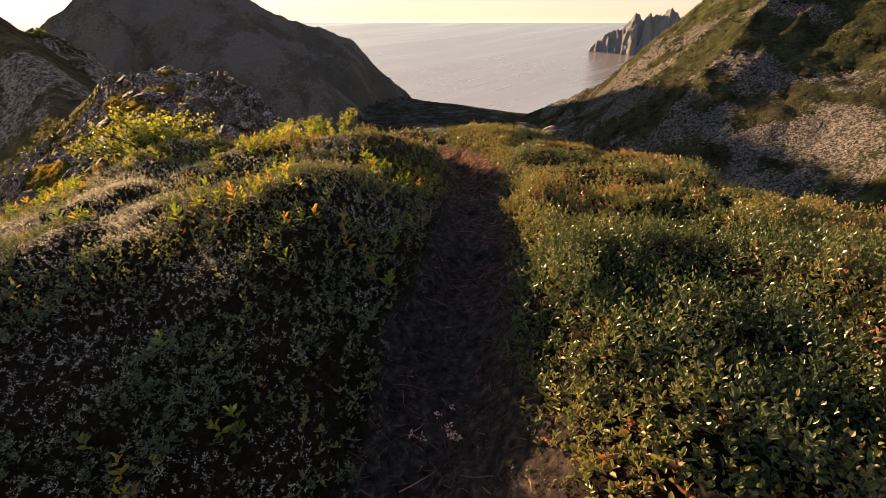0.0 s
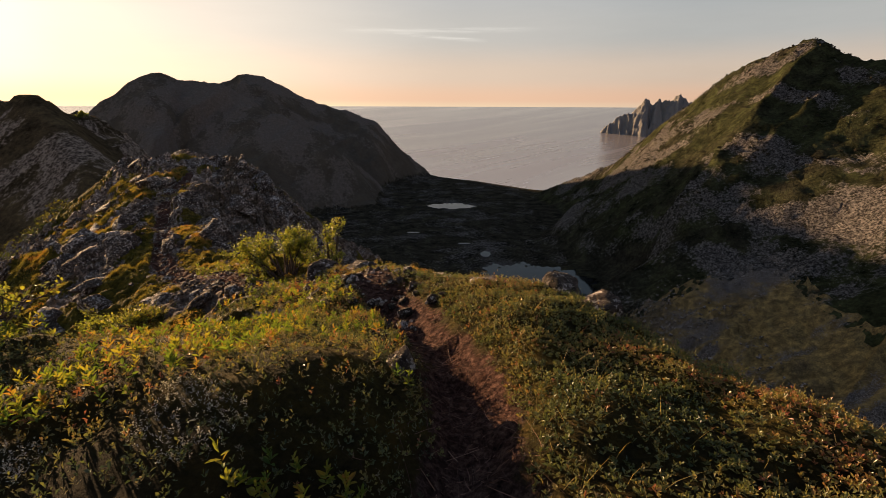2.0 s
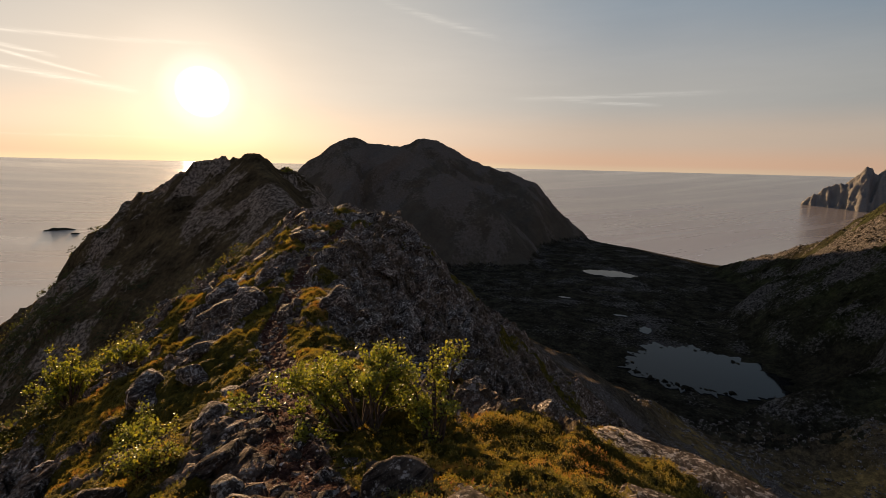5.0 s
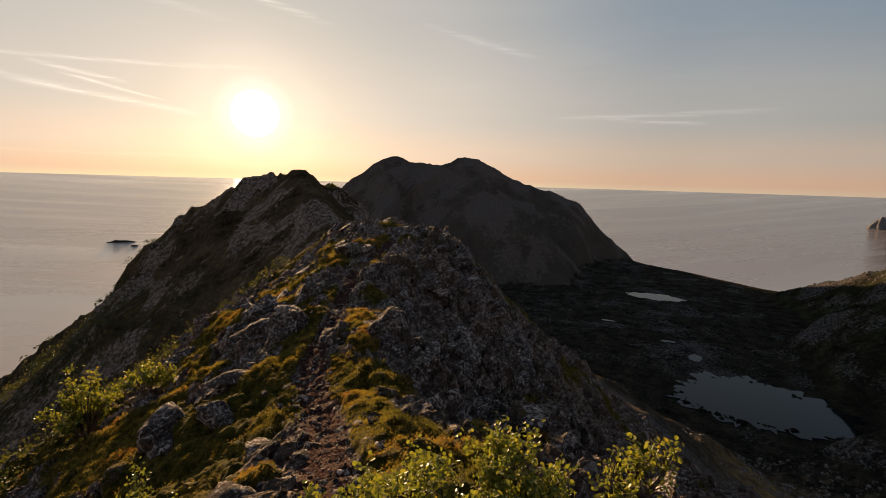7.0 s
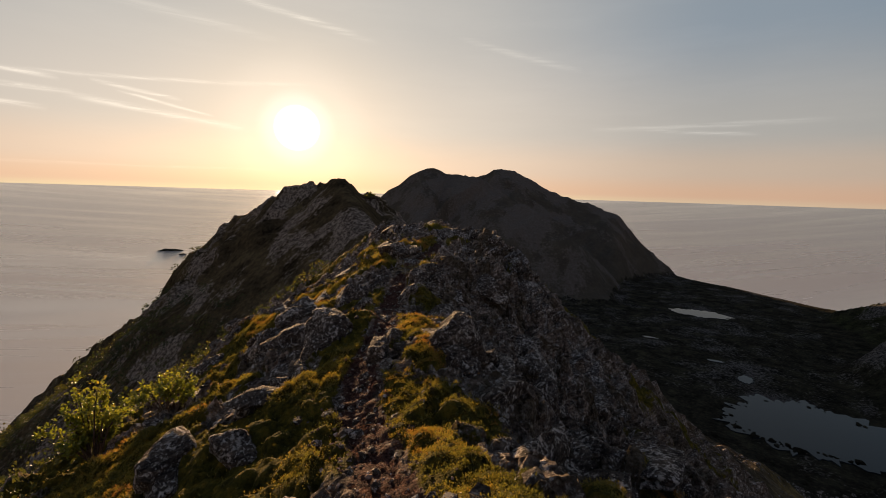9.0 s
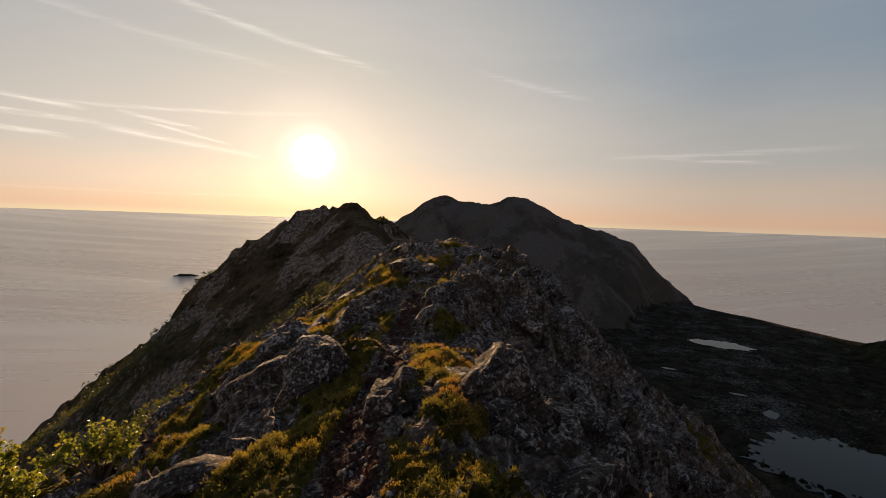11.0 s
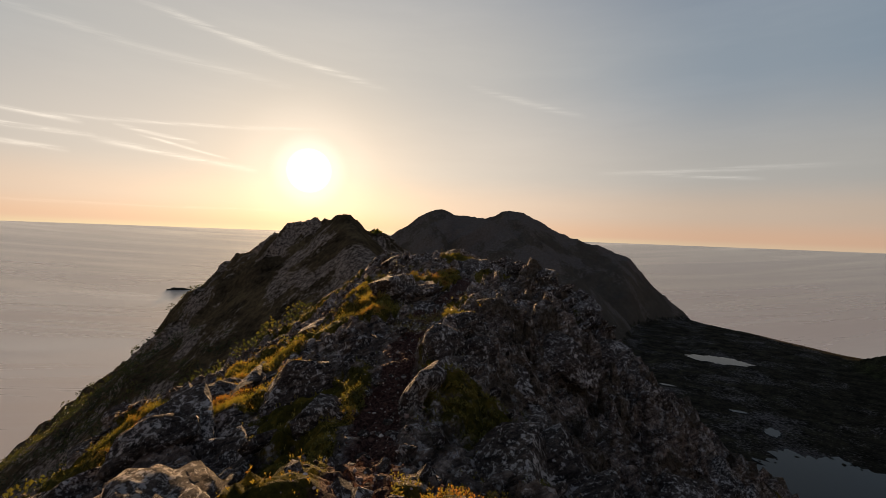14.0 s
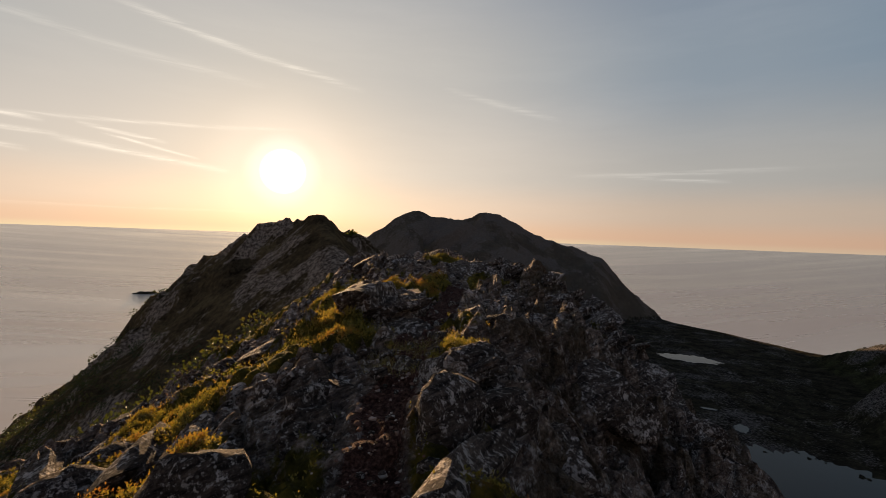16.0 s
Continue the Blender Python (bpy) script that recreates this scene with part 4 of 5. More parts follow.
def leaf_material(name, stops, gloss=0.45, through_share=0.4):
    m, n = material(name)
    tint = n.attr("tint")
    own = n.add("ShaderNodeNewGeometry").outputs["Random Per Island"]
    colour = n.ramp(n.math("ADD", tint, n.math("MULTIPLY", n.math("SUBTRACT", own, 0.5), 0.16)), stops)
    glow = n.mix(1.0, colour, (1.2, 1.2, 0.75), "MULTIPLY")
    a = principled(n, colour, gloss, Specular_IOR_Level=0.4)
    b = n.add("ShaderNodeBsdfTranslucent", Color=glow)
    mix = n.add("ShaderNodeMixShader", i0=through_share, i1=a.outputs[0], i2=b.outputs[0])
    finish(n, mix)
    return m


def stone_material():
    m, n = material("shaded_lichen_stone")
    at = n.add("ShaderNodeNewGeometry").outputs["Position"]
    # rock darkened for boulders: their backlit, shaded faces are put into the colour
    rock, fine = rock_colour(n, n.mapping(at, (1.9, 1.9, 1.9)), 0.42)
    normal = n.bump(n.math("ADD", n.noise(at, 7.0, 12, 0.78), n.math("MULTIPLY", n.voronoi(at, 5.0, "F1", 0), -0.5)), 1.0, 0.14)
    finish(n, principled(n, rock, 0.9, normal, Specular_IOR_Level=0.08))
    return m


def bark_material():
    m, n = material("bark")
    at = n.add("ShaderNodeNewGeometry").outputs["Position"]
    colour = n.ramp(n.noise(n.mapping(at, (1, 1, 0.3)), 40, 5, 0.6), [(0.3, (0.035, 0.024, 0.018)), (0.7, (0.12, 0.09, 0.07))])
    finish(n, principled(n, colour, 0.9, Specular_IOR_Level=0.1))
    return m


def gravel_material():
    m, n = material("gravel")
    own = n.add("ShaderNodeNewGeometry").outputs["Random Per Island"]
    colour = n.ramp(own, [(0.0, (0.045, 0.022, 0.015)), (0.4, (0.15, 0.085, 0.060)), (0.75, (0.26, 0.19, 0.15)), (1.0, (0.48, 0.40, 0.33))])
    finish(n, principled(n, colour, 1.0, Specular_IOR_Level=0.04))
    return m


MAT_STONE = stone_material()
MAT_GRAVEL = gravel_material()
MAT_BARK = bark_material()
MAT_HEATH = leaf_material("heath_leaves", [(0.0, (0.026, 0.038, 0.018)), (0.3, (0.072, 0.088, 0.034)), (0.55, (0.150, 0.142, 0.044)), (0.78, (0.22, 0.155, 0.048)), (0.97, (0.26, 0.090, 0.045))], 0.34, 0.32)
MAT_DUSKY = leaf_material("willow_leaves", [(0.0, (0.040, 0.050, 0.028)), (0.5, (0.090, 0.105, 0.056)), (1.0, (0.17, 0.175, 0.10))], 0.5, 0.25)
MAT_SHOOT = leaf_material("bilberry_shoots", [(0.0, (0.05, 0.09, 0.015)), (0.5, (0.13, 0.16, 0.020)), (0.8, (0.24, 0.20, 0.025)), (1.0, (0.28, 0.12, 0.03))], 0.5, 0.5)
MAT_MAT = leaf_material("crowberry_mat", [(0.0, (0.025, 0.034, 0.016)), (0.4, (0.070, 0.082, 0.034)), (0.7, (0.13, 0.115, 0.060)), (1.0, (0.21, 0.165, 0.115))], 0.5, 0.25)
MAT_LICHEN = leaf_material("reindeer_lichen", [(0.0, (0.18, 0.165, 0.15)), (0.5, (0.36, 0.33, 0.30)), (1.0, (0.58, 0.53, 0.47))], 0.9, 0.3)
MAT_PAD = leaf_material("moss_cushion", [(0.0, (0.036, 0.038, 0.009)), (0.4, (0.150, 0.132, 0.028)), (0.72, (0.27, 0.19, 0.034)), (1.0, (0.30, 0.125, 0.036))], 0.5, 0.42)
MAT_GRASS = leaf_material("dry_grass", [(0.0, (0.10, 0.11, 0.02)), (0.5, (0.28, 0.21, 0.06)), (1.0, (0.42, 0.30, 0.13))], 0.6, 0.4)
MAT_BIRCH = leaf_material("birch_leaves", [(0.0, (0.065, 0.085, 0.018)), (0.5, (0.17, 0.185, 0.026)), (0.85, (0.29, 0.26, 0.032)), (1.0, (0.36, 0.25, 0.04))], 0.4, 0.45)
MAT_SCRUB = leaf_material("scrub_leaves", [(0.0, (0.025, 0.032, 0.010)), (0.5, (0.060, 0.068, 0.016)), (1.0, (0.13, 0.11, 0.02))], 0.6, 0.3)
MAT_LITTER = leaf_material("path_litter", [(0.0, (0.03, 0.014, 0.009)), (0.5, (0.11, 0.045, 0.030)), (1.0, (0.27, 0.15, 0.10))], 0.8, 0.1)


def on_ground(x, y):
    z, tread, moss, heath = near_land(x, y)
    return np.stack([x, y, z], 1), tread, moss, heath


def scatter(rng, count, x0, x1, y0, y1):
    x, y = rng.uniform(x0, x1, count), rng.uniform(y0, y1, count)
    return (x, y) + on_ground(x, y)


def upright(rng, n, lean=0.25):
    return np.stack([rng.normal(0, lean, n), rng.normal(0, lean, n), np.ones(n)], 1)


def stuff(name, mesh, mat, label, category):
    mesh.materials.append(mat)
    return tagged(new(name, mesh), label, category, kind="stuff")


LICHENS = [(-2.45, 3.2, 0.95), (-1.7, 3.9, 0.28), (-1.66, 1.6, 0.35), (-0.45, 2.6, 0.25), (-0.6, 1.15, 0.14), (-2.5, 7.4, 0.5), (-2.9, 2.2, 0.5), (-1.2, 2.9, 0.2), (-3.2, 4.0, 0.4), (-0.9, 0.7, 0.16), (-1.2, 1.95, 0.26), (-0.72, 1.6, 0.16), (-2.0, 2.4, 0.4),
           (-0.9, 1.05, 0.2), (-1.5, 1.0, 0.26), (-0.4, 1.9, 0.14), (-2.2, 4.4, 0.45), (-2.9, 4.7, 0.4), (-1.0, 4.2, 0.3), (-1.9, 5.2, 0.35)]


def lichen_share(x, y):
    share = np.zeros(len(x))
    for lx, ly, r in LICHENS:
        share = np.maximum(share, np.exp(-(((x - lx) ** 2 + (y - ly) ** 2) / r ** 2) ** 1.2))
    return share * (0.85 + 1.0 * fbm(x, y, 0.3, 3, 140))


def build_heath():
    rng = np.random.default_rng(5)
    # the leathery carpet, in full leaf where it is trodden past and coarser beyond
    for name, count, y0, y1, leaves, fine, scale in (("near", 74000, 0.2, 3.4, 6, True, 0.85), ("beyond", 100000, 3.4, 11.5, 5, False, 0.9)):
        x, y, p, tread, moss, heath = scatter(rng, count, -4.2, 5.0, y0, y1)
        ts, tv = trail(x, y)
        lich = lichen_share(x, y)
        clump = fbm(x, y, 0.16, 2, 154)
        share = np.where(tv > 0, 1.0, np.interp(y, [0, 3, 5, 8], [0.05, 0.12, 0.4, 0.9])) * np.interp(y, [0, 5, 11], [1.0, 0.9, 0.6]) * (0.60 + 0.6 * smooth(-0.25, 0.12, fbm(x, y, 0.45, 3, 150))) * (0.35 + 0.65 * smooth(-0.45, -0.05, clump))
        keep = (heath > 0.45) & (np.abs(tv) > np.interp(y, [0, 1.5, 3, 8], [0.32, 0.30, 0.24, 0.26]) + 0.12 * fbm(x, y, 0.4, 3, 151)) & (rng.uniform(size=len(x)) < share) & (lich < 0.5) & (x < 1.0 + 1.1 * y)
        p, x, y, clump = p[keep], x[keep], y[keep], clump[keep]
        n = len(p)
        # besides random reddening, low sunlight on the right is put into the tint
        warm = np.clip(0.34 + 0.55 * fbm(x, y, 0.6, 4, 152) + 0.17 * smooth(2.0, 3.2, y) + 0.28 * smooth(0.9, 1.8, x) * smooth(2.6, 1.6, y) + 0.06 * smooth(3.0, 6.0, y) + rng.normal(0, 0.12, n) + (rng.uniform(size=n) < 0.03) * 0.45, 0, 1)
        tall = rng.uniform(0.02, 0.085, n) * np.interp(y, [2.5, 5], [1.0, 0.6]) * (0.6 + 0.9 * smooth(-0.2, 0.2, fbm(x, y, 0.6, 3, 153))) * (0.7 + 0.9 * smooth(-0.15, 0.2, clump))
        args = sprigs(p, upright(rng, n, 0.35), leaves, tall, rng.uniform(0.024, 0.042, n) * scale, rng.uniform(0.011, 0.018, n) * scale, warm, rng, 1.0)
        stuff("heath_shrubs", leaf_mesh("heath_" + name, *args, rng, 0.25, fine), MAT_HEATH, "low carpet of glossy green and reddening heath shrubs", "shrubs")
    # grey-green rosettes on the shaded side of the hump
    x, y, p, tread, moss, heath = scatter(rng, 13000, -3.2, 0.4, 0.3, 3.4)
    ts, tv = trail(x, y)
    keep = (heath > 0.4) & (tv < -0.30) & (lichen_share(x, y) < 0.5) & (rng.uniform(size=len(x)) < 0.25 + 0.75 * smooth(-0.15, 0.15, fbm(x, y, 0.35, 3, 156))) & (x > -0.8 - 1.1 * y)
    p = p[keep]
    n = len(p)
    args = sprigs(p, upright(rng, n, 0.35), 7, rng.uniform(0.02, 0.075, n), rng.uniform(0.018, 0.034, n), rng.uniform(0.008, 0.013, n), rng.uniform(0.1, 0.95, n), rng, 1.1)
    stuff("dwarf_willow", leaf_mesh("willow", *args, rng, 0.2, False), MAT_DUSKY, "grey-green rosettes of dwarf willow on the shaded hump", "shrubs")
    # pale shoots standing over the mat
    x, y, p, tread, moss, heath = scatter(rng, 9000, -4.2, 1.0, 0.4, 10.0)
    ts, tv = trail(x, y)
    keep = (heath > 0.4) & (tv < -0.35) & (lichen_share(x, y) < 0.45) & (rng.uniform(size=len(x)) < np.interp(y, [0, 2, 4, 10], [0.22, 0.34, 0.6, 0.35]) * smooth(-0.2, 0.2, fbm(x, y, 0.7, 3, 160)))
    p = p[keep]
    n = len(p)
    args = sprigs(p, upright(rng, n, 0.25), 9, rng.uniform(0.06, 0.14, n), rng.uniform(0.040, 0.066, n), rng.uniform(0.014, 0.022, n), rng.uniform(0.15, 0.95, n), rng, 1.1)
    stuff("bilberry_shoots", leaf_mesh("shoots", *args, rng), MAT_SHOOT, "bright yellow-green bilberry shoots on the hump", "shrubs")
    # dark mat
    x, y, p, tread, moss, heath = scatter(rng, 11500, -4.5, 1.2, 0.3, 7.5)
    ts, tv = trail(x, y)
    keep = (heath > 0.35) & (tv < 0.5) & (np.abs(tv) > 0.22) & (lichen_share(x, y) < 0.55)
    p = p[keep]
    n = len(p)
    args = sprigs(p, upright(rng, n, 0.4), 7, rng.uniform(0.02, 0.08, n), rng.uniform(0.014, 0.026, n), rng.uniform(0.004, 0.008, n), rng.uniform(0.0, 0.9, n), rng)
    stuff("crowberry_mat", leaf_mesh("mat", *args, rng, 0.2, False), MAT_MAT, "dark matted crowberry and heather on the ground", "heath")
    # lichen
    x, y, p, tread, moss, heath = scatter(rng, 50000, -4.5, 0.5, 0.3, 8.5)
    ts, tv = trail(x, y)
    keep = (lichen_share(x, y) > 0.38) & (np.abs(tv) > 0.3)
    p = p[keep]
    n = len(p)
    args = sprigs(p, upright(rng, n, 0.5), 6, rng.uniform(0.015, 0.05, n), rng.uniform(0.010, 0.020, n), rng.uniform(0.003, 0.006, n), rng.uniform(0, 1, n), rng, 1.2)
    stuff("reindeer_lichen", leaf_mesh("lichen", *args, rng, 0.2, False), MAT_LICHEN, "pale grey cushions of reindeer lichen", "lichen")
    # grass
    x, y, p, tread, moss, heath = scatter(rng, 2400, 0.4, 4.5, 0.8, 7.0)
    ts, tv = trail(x, y)
    keep = (heath > 0.4) & (tv > 0.28) & (rng.uniform(size=len(x)) < 0.15 + 0.9 * smooth(-0.05, 0.2, fbm(x, y, 0.8, 3, 170)))
    p = p[keep]
    q = scatter(rng, 2600, -15.3, -13.2, 24.0, 25.8)
    near_pad = np.hypot(q[0] + 14.3, q[1] - 24.9) < 0.8
    p = np.vstack([p, q[2][near_pad]])
    n = len(p)
    mesh = blade_mesh("grass", p, upright(rng, n, 0.35), rng.uniform(0.08, 0.17, n), rng.uniform(0.0018, 0.0035, n), rng.uniform(0, 1, n), rng)
    stuff("grass", mesh, MAT_GRASS, "thin dry yellow grass blades among the shrubs", "grass")


def build_cushions():
    rng = np.random.default_rng(6)
    c, s = math.cos(TURN), math.sin(TURN)
    v, u = rng.uniform(-9.5, 7.5, 24000), 6 + 34 * rng.uniform(0, 1, 24000) ** 1.25
    x, y = v * c - u * s, v * s + u * c
    area = np.array([size for *_, size in PADS]) ** 1.6
    pick = rng.choice(len(PADS), 64000, p=area / area.sum())
    pads = np.array(PADS)[pick]
    x = np.r_[x, pads[:, 0] + rng.normal(0, 0.48, len(pads)) * pads[:, 2]]
    y = np.r_[y, pads[:, 1] + rng.normal(0, 0.48, len(pads)) * pads[:, 2]]
    at = rng.uniform(14.5, 33.0, 26000)
    k = (at / 0.2).astype(int).clip(0, len(TRAIL) - 2)
    side = TRAIL[k + 1] - TRAIL[k]
    off = 0.25 + rng.uniform(0, 1.9, len(k))
    x, y = np.r_[x, TRAIL[k, 0] + side[:, 1] / 0.2 * off], np.r_[y, TRAIL[k, 1] - side[:, 0] / 0.2 * off]
    u = -x * s + y * c
    p, tread, moss, heath = on_ground(x, y)
    keep = (moss > 0.44 + 0.1 * rng.normal(size=len(x))) & (heath < 0.7) & (tread < 0.5)
    p, x, y, u = p[keep], x[keep], y[keep], u[keep]
    n = len(p)
    big = np.interp(u, [6, 20, 40], [0.7, 1.1, 1.9])
    tint = np.clip(0.52 + 0.7 * fbm(x, y, 0.8, 3, 180) + rng.normal(0, 0.10, n), 0, 1)
    args = sprigs(p, upright(rng, n, 0.35), 3, rng.uniform(0.02, 0.07, n) * big, rng.uniform(0.024, 0.042, n) * big, rng.uniform(0.011, 0.019, n) * big, tint, rng)
    stuff("moss_cushions", leaf_mesh("cushion", *args, rng, 0.25, False), MAT_PAD, "golden-green cushions of moss and crowberry on the rocks", "moss")


def tube(path, radii, sides=6):
    """A tapered round stem along a path."""
    path = np.array(path, float)
    ahead = unit(np.gradient(path, axis=0))
    side = unit(np.cross(ahead, (0.31, 0.52, 0.2)))
    up = np.cross(side, ahead)
    ang = np.linspace(0, 2 * math.pi, sides + 1)[:-1]
    rings = path[:, None] + np.array(radii)[:, None, None] * (np.cos(ang)[None, :, None] * side[:, None] + np.sin(ang)[None, :, None] * up[:, None])
    k = len(path)
    a = np.arange(k - 1)[:, None] * sides
    j = np.arange(sides)[None]
    quads = np.stack([a + j, a + (j + 1) % sides, a + sides + (j + 1) % sides, a + sides + j], -1).reshape(-1, 4)
    return rings.reshape(-1, 3), quads


def birch_bush(x, y, lobes, leaves, size, seed, label, far=False):
    """A bush of stems that fork towards the lobes (dx, dy, height, reach), with leaves along the twigs."""
    rng = np.random.default_rng(seed)
    z = float(lie(np.array([x]), np.array([y]))[0] if far else near_land(np.array([x]), np.array([y]))[0][0])
    holder = new("dwarf_birch")
    holder.location = (x, y, z)
    tagged(holder, label, "bush", "dwarf birches")
    base, axis = [], []
    weight = np.array([r ** 2 for *_, r in lobes])
    for k, (dx, dy, high, reach) in enumerate(lobes):
        for stem in range(7):
            spread_to = np.array([dx, dy, high * 0.45]) + rng.normal(0, 1, 3) * (reach * 0.5, reach * 0.5, high * 0.16)
            root = np.array([dx * 0.25, dy * 0.25, -0.06]) + rng.normal(0, 0.05, 3) * (1, 1, 0)
            t = np.linspace(0, 1, 6)[:, None]
            bow = np.array([0, 0, 0.18 * high]) * np.sin(t * math.pi) + rng.normal(0, 0.02, (6, 3)) * t
            limb = root * (1 - t) + spread_to * t + bow
            trunk = part("stem", raw_mesh("stem", *tube(limb, np.linspace(0.016, 0.006, 6) * (0.6 + high * 0.5))), MAT_BARK, holder)
            for twig in range(9):
                start = limb[rng.integers(2, 6)]
                way = unit(np.array([rng.normal(0, 0.7), rng.normal(0, 0.7), rng.uniform(0.0, 1.1)]) + 0.5 * unit(spread_to - root))
                long = rng.uniform(0.3, 0.75) * (reach * 0.55 + 0.12)
                tt = np.linspace(0, 1, 4)[:, None]
                twig_path = start + way * long * tt + np.array([0, 0, 0.10 * long]) * tt ** 2 + rng.normal(0, 0.015, (4, 3)) * tt
                part("twig", raw_mesh("twig", *tube(twig_path, np.linspace(0.005, 0.0018, 4), 4)), MAT_BARK, trunk)
                m = max(4, int(leaves * weight[k] / weight.sum() / 63))
                f = rng.uniform(0.15, 1.05, m)[:, None]
                spot = start + way * long * f + np.array([0, 0, 0.10 * long]) * f ** 2
                base.append(spot + rng.normal(0, 0.03, (m, 3)))
                axis.append(unit(rng.normal(0, 1, (m, 3)) + (0, 0, 0.35) + 0.4 * way))
    base, axis = np.vstack(base), np.vstack(axis)
    base[:, 2] = np.maximum(base[:, 2], 0.04)
    n = len(base)
    # leaf tint rises with height in the bush, plus random spread
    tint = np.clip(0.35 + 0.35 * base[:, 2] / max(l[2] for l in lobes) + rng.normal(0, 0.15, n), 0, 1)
    long = rng.uniform(0.7, 1.25, n) * size
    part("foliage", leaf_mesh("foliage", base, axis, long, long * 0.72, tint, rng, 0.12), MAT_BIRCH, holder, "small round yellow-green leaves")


def build_bushes():
    birch_bush(-3.2, 11.0, [(-0.65, -0.4, 0.85, 0.50), (-0.1, 0.0, 1.45, 0.50), (0.35, 0.15, 0.95, 0.46)], 9500, 0.037, 21, "spreading yellow-green dwarf birch beside the path")
    birch_bush(-2.45, 11.3, [(-0.05, 0.0, 1.0, 0.30), (0.15, 0.1, 1.65, 0.28)], 2900, 0.037, 28, "upright yellow-green dwarf birch behind its spreading neighbour")
    birch_bush(-5.6, 9.9, [(-0.15, 0.0, 0.22, 0.32), (0.25, 0.15, 0.26, 0.3)], 1500, 0.034, 27, "low round-leaved yellow-green bush by the path")
    birch_bush(-3.15, 5.0, [(-0.35, 0.0, 0.46, 0.4), (0.3, 0.1, 0.52, 0.42), (0.0, -0.1, 0.36, 0.4)], 3000, 0.035, 22, "low sunlit golden-green dwarf birch on the heath")
    birch_bush(-7.4, 11.2, [(-0.25, 0.0, 0.5, 0.4), (0.3, 0.1, 0.65, 0.35)], 1500, 0.05, 23, "small dwarf birch between mossy slabs")
    birch_bush(-16.9, 15.1, [(-0.5, -0.2, 1.9, 0.7), (0.4, 0.2, 2.2, 0.7), (0.0, 0.0, 1.1, 0.9)], 3400, 0.09, 24, "tall leafy mountain birch on the steep slope")
    birch_bush(-15.7, 16.3, [(0.0, 0.0, 1.2, 0.6), (0.5, 0.3, 1.0, 0.45)], 1400, 0.08, 25, "leafy birch scrub below the rocks")
    birch_bush(-18.6, 25.4, [(0.0, 0.0, 0.4, 0.3)], 500, 0.035, 26, "small bright birch sapling on a mossy ledge")
    for k, (x, y, tall) in enumerate([(-87.5, 109.8, 3.0), (-118.5, 108.3, 2.6)]):
        birch_bush(x, y, [(0.3, 0.0, tall, 0.9), (-0.6, 0.3, tall * 0.7, 0.7)], 260, 0.3, 30 + k, "lone wind-bent birch standing on the peak's skyline", True)


def boulder_mesh(seed, detail=4, slab=False):
    """An angular weathered block about one metre in radius; a slab has six main faces."""
    rng = np.random.default_rng(seed)
    bm = bmesh.new()
    bmesh.ops.create_icosphere(bm, subdivisions=detail, radius=1.0)
    co = np.array([v.co[:] for v in bm.verts])
    faces = np.array([[v.index for v in f.verts] for f in bm.faces])
    bm.free()
    normals = unit(rng.normal(size=(20, 3)))
    reach = rng.uniform(0.60, 0.98, 20)
    if slab:
        square = np.vstack([np.eye(3), -np.eye(3)])
        normals = np.vstack([unit(square + rng.normal(0, 0.14, (6, 3))), normals[:7]])
        reach = np.r_[rng.uniform(0.62, 0.78, 6), rng.uniform(0.8, 1.05, 7)]
    d = co @ normals.T
    cut = np.where(d > 0.05, reach / np.maximum(d, 0.05), 9)
    sharp = 80.0
    r = -np.log(np.exp(-sharp * cut).sum(1)) / sharp
    r = np.minimum(r, 1.3)
    rough = np.array([noise.fractal(Vector(c) * 1.7 + Vector((seed, 0, 0)), 1.0, 2.0, 5) for c in co])
    cracks = np.array([abs(noise.noise(Vector(c) * 3.1 + Vector((0, seed, 0)))) for c in co])
    ribs = np.array([0.5 - abs(noise.noise(Vector(c) * 5.5 + Vector((0, 0, seed)))) for c in co])
    grit = np.array([noise.fractal(Vector(c) * 7.0 + Vector((seed, 3, 0)), 0.8, 2.1, 4) for c in co])
    r = r * (1 + 0.09 * rough + 0.05 * ribs + 0.035 * grit) - 0.06 * np.clip(1 - cracks * 8, 0, 1)
    return raw_mesh("boulder", co * r[:, None], faces, detail > 3)


BOULDERS_NEAR = [(-10.7, 22.4, 1.2, 1.25), (-14.6, 21.7, 0.8, 0.85), (-16.7, 21.8, 0.85, 0.9), (-13.5, 21.3, 0.55, 0.8), (-9.3, 18.4, 0.45, 0.5), (-9.95, 18.0, 0.28, 0.6),
                 (-12.25, 18.65, 1.05, 1.0, -3.98), (-14.0, 18.6, 0.9, 0.95, -4.85), (-11.3, 15.7, 0.65, 0.35), (-11.3, 14.0, 0.6, 0.8), (-10.4, 14.6, 0.6, 0.5), (-19.3, 20.0, 0.8, 0.8),
                 (-8.1, 17.7, 0.5, 0.7)]
BOULDERS_BEYOND = [(-7.7, 13.3, 0.35, 0.45), (-18.4, 35.1, 2.3, 0.52, -3.2), (-17.3, 34.5, 1.1, 0.7, -3.25), (-12.4, 25.2, 0.25, 0.8), (-15.4, 20.2, 0.6, 0.7), (-13.35, 24.5, 0.6, 0.8),
                   (-12.8, 23.9, 0.6, 0.75), (-12.95, 23.2, 0.45, 0.8), (-13.9, 25.6, 0.5, 0.5), (-12.3, 24.9, 0.7, 0.7), (-9.35, 18.3, 0.42, 0.5), (-8.5, 18.3, 0.8, 1.05, -3.2),
                   (-8.1, 17.75, 0.6, 1.0, -3.65)]
BOULDERS = BOULDERS_NEAR + BOULDERS_BEYOND
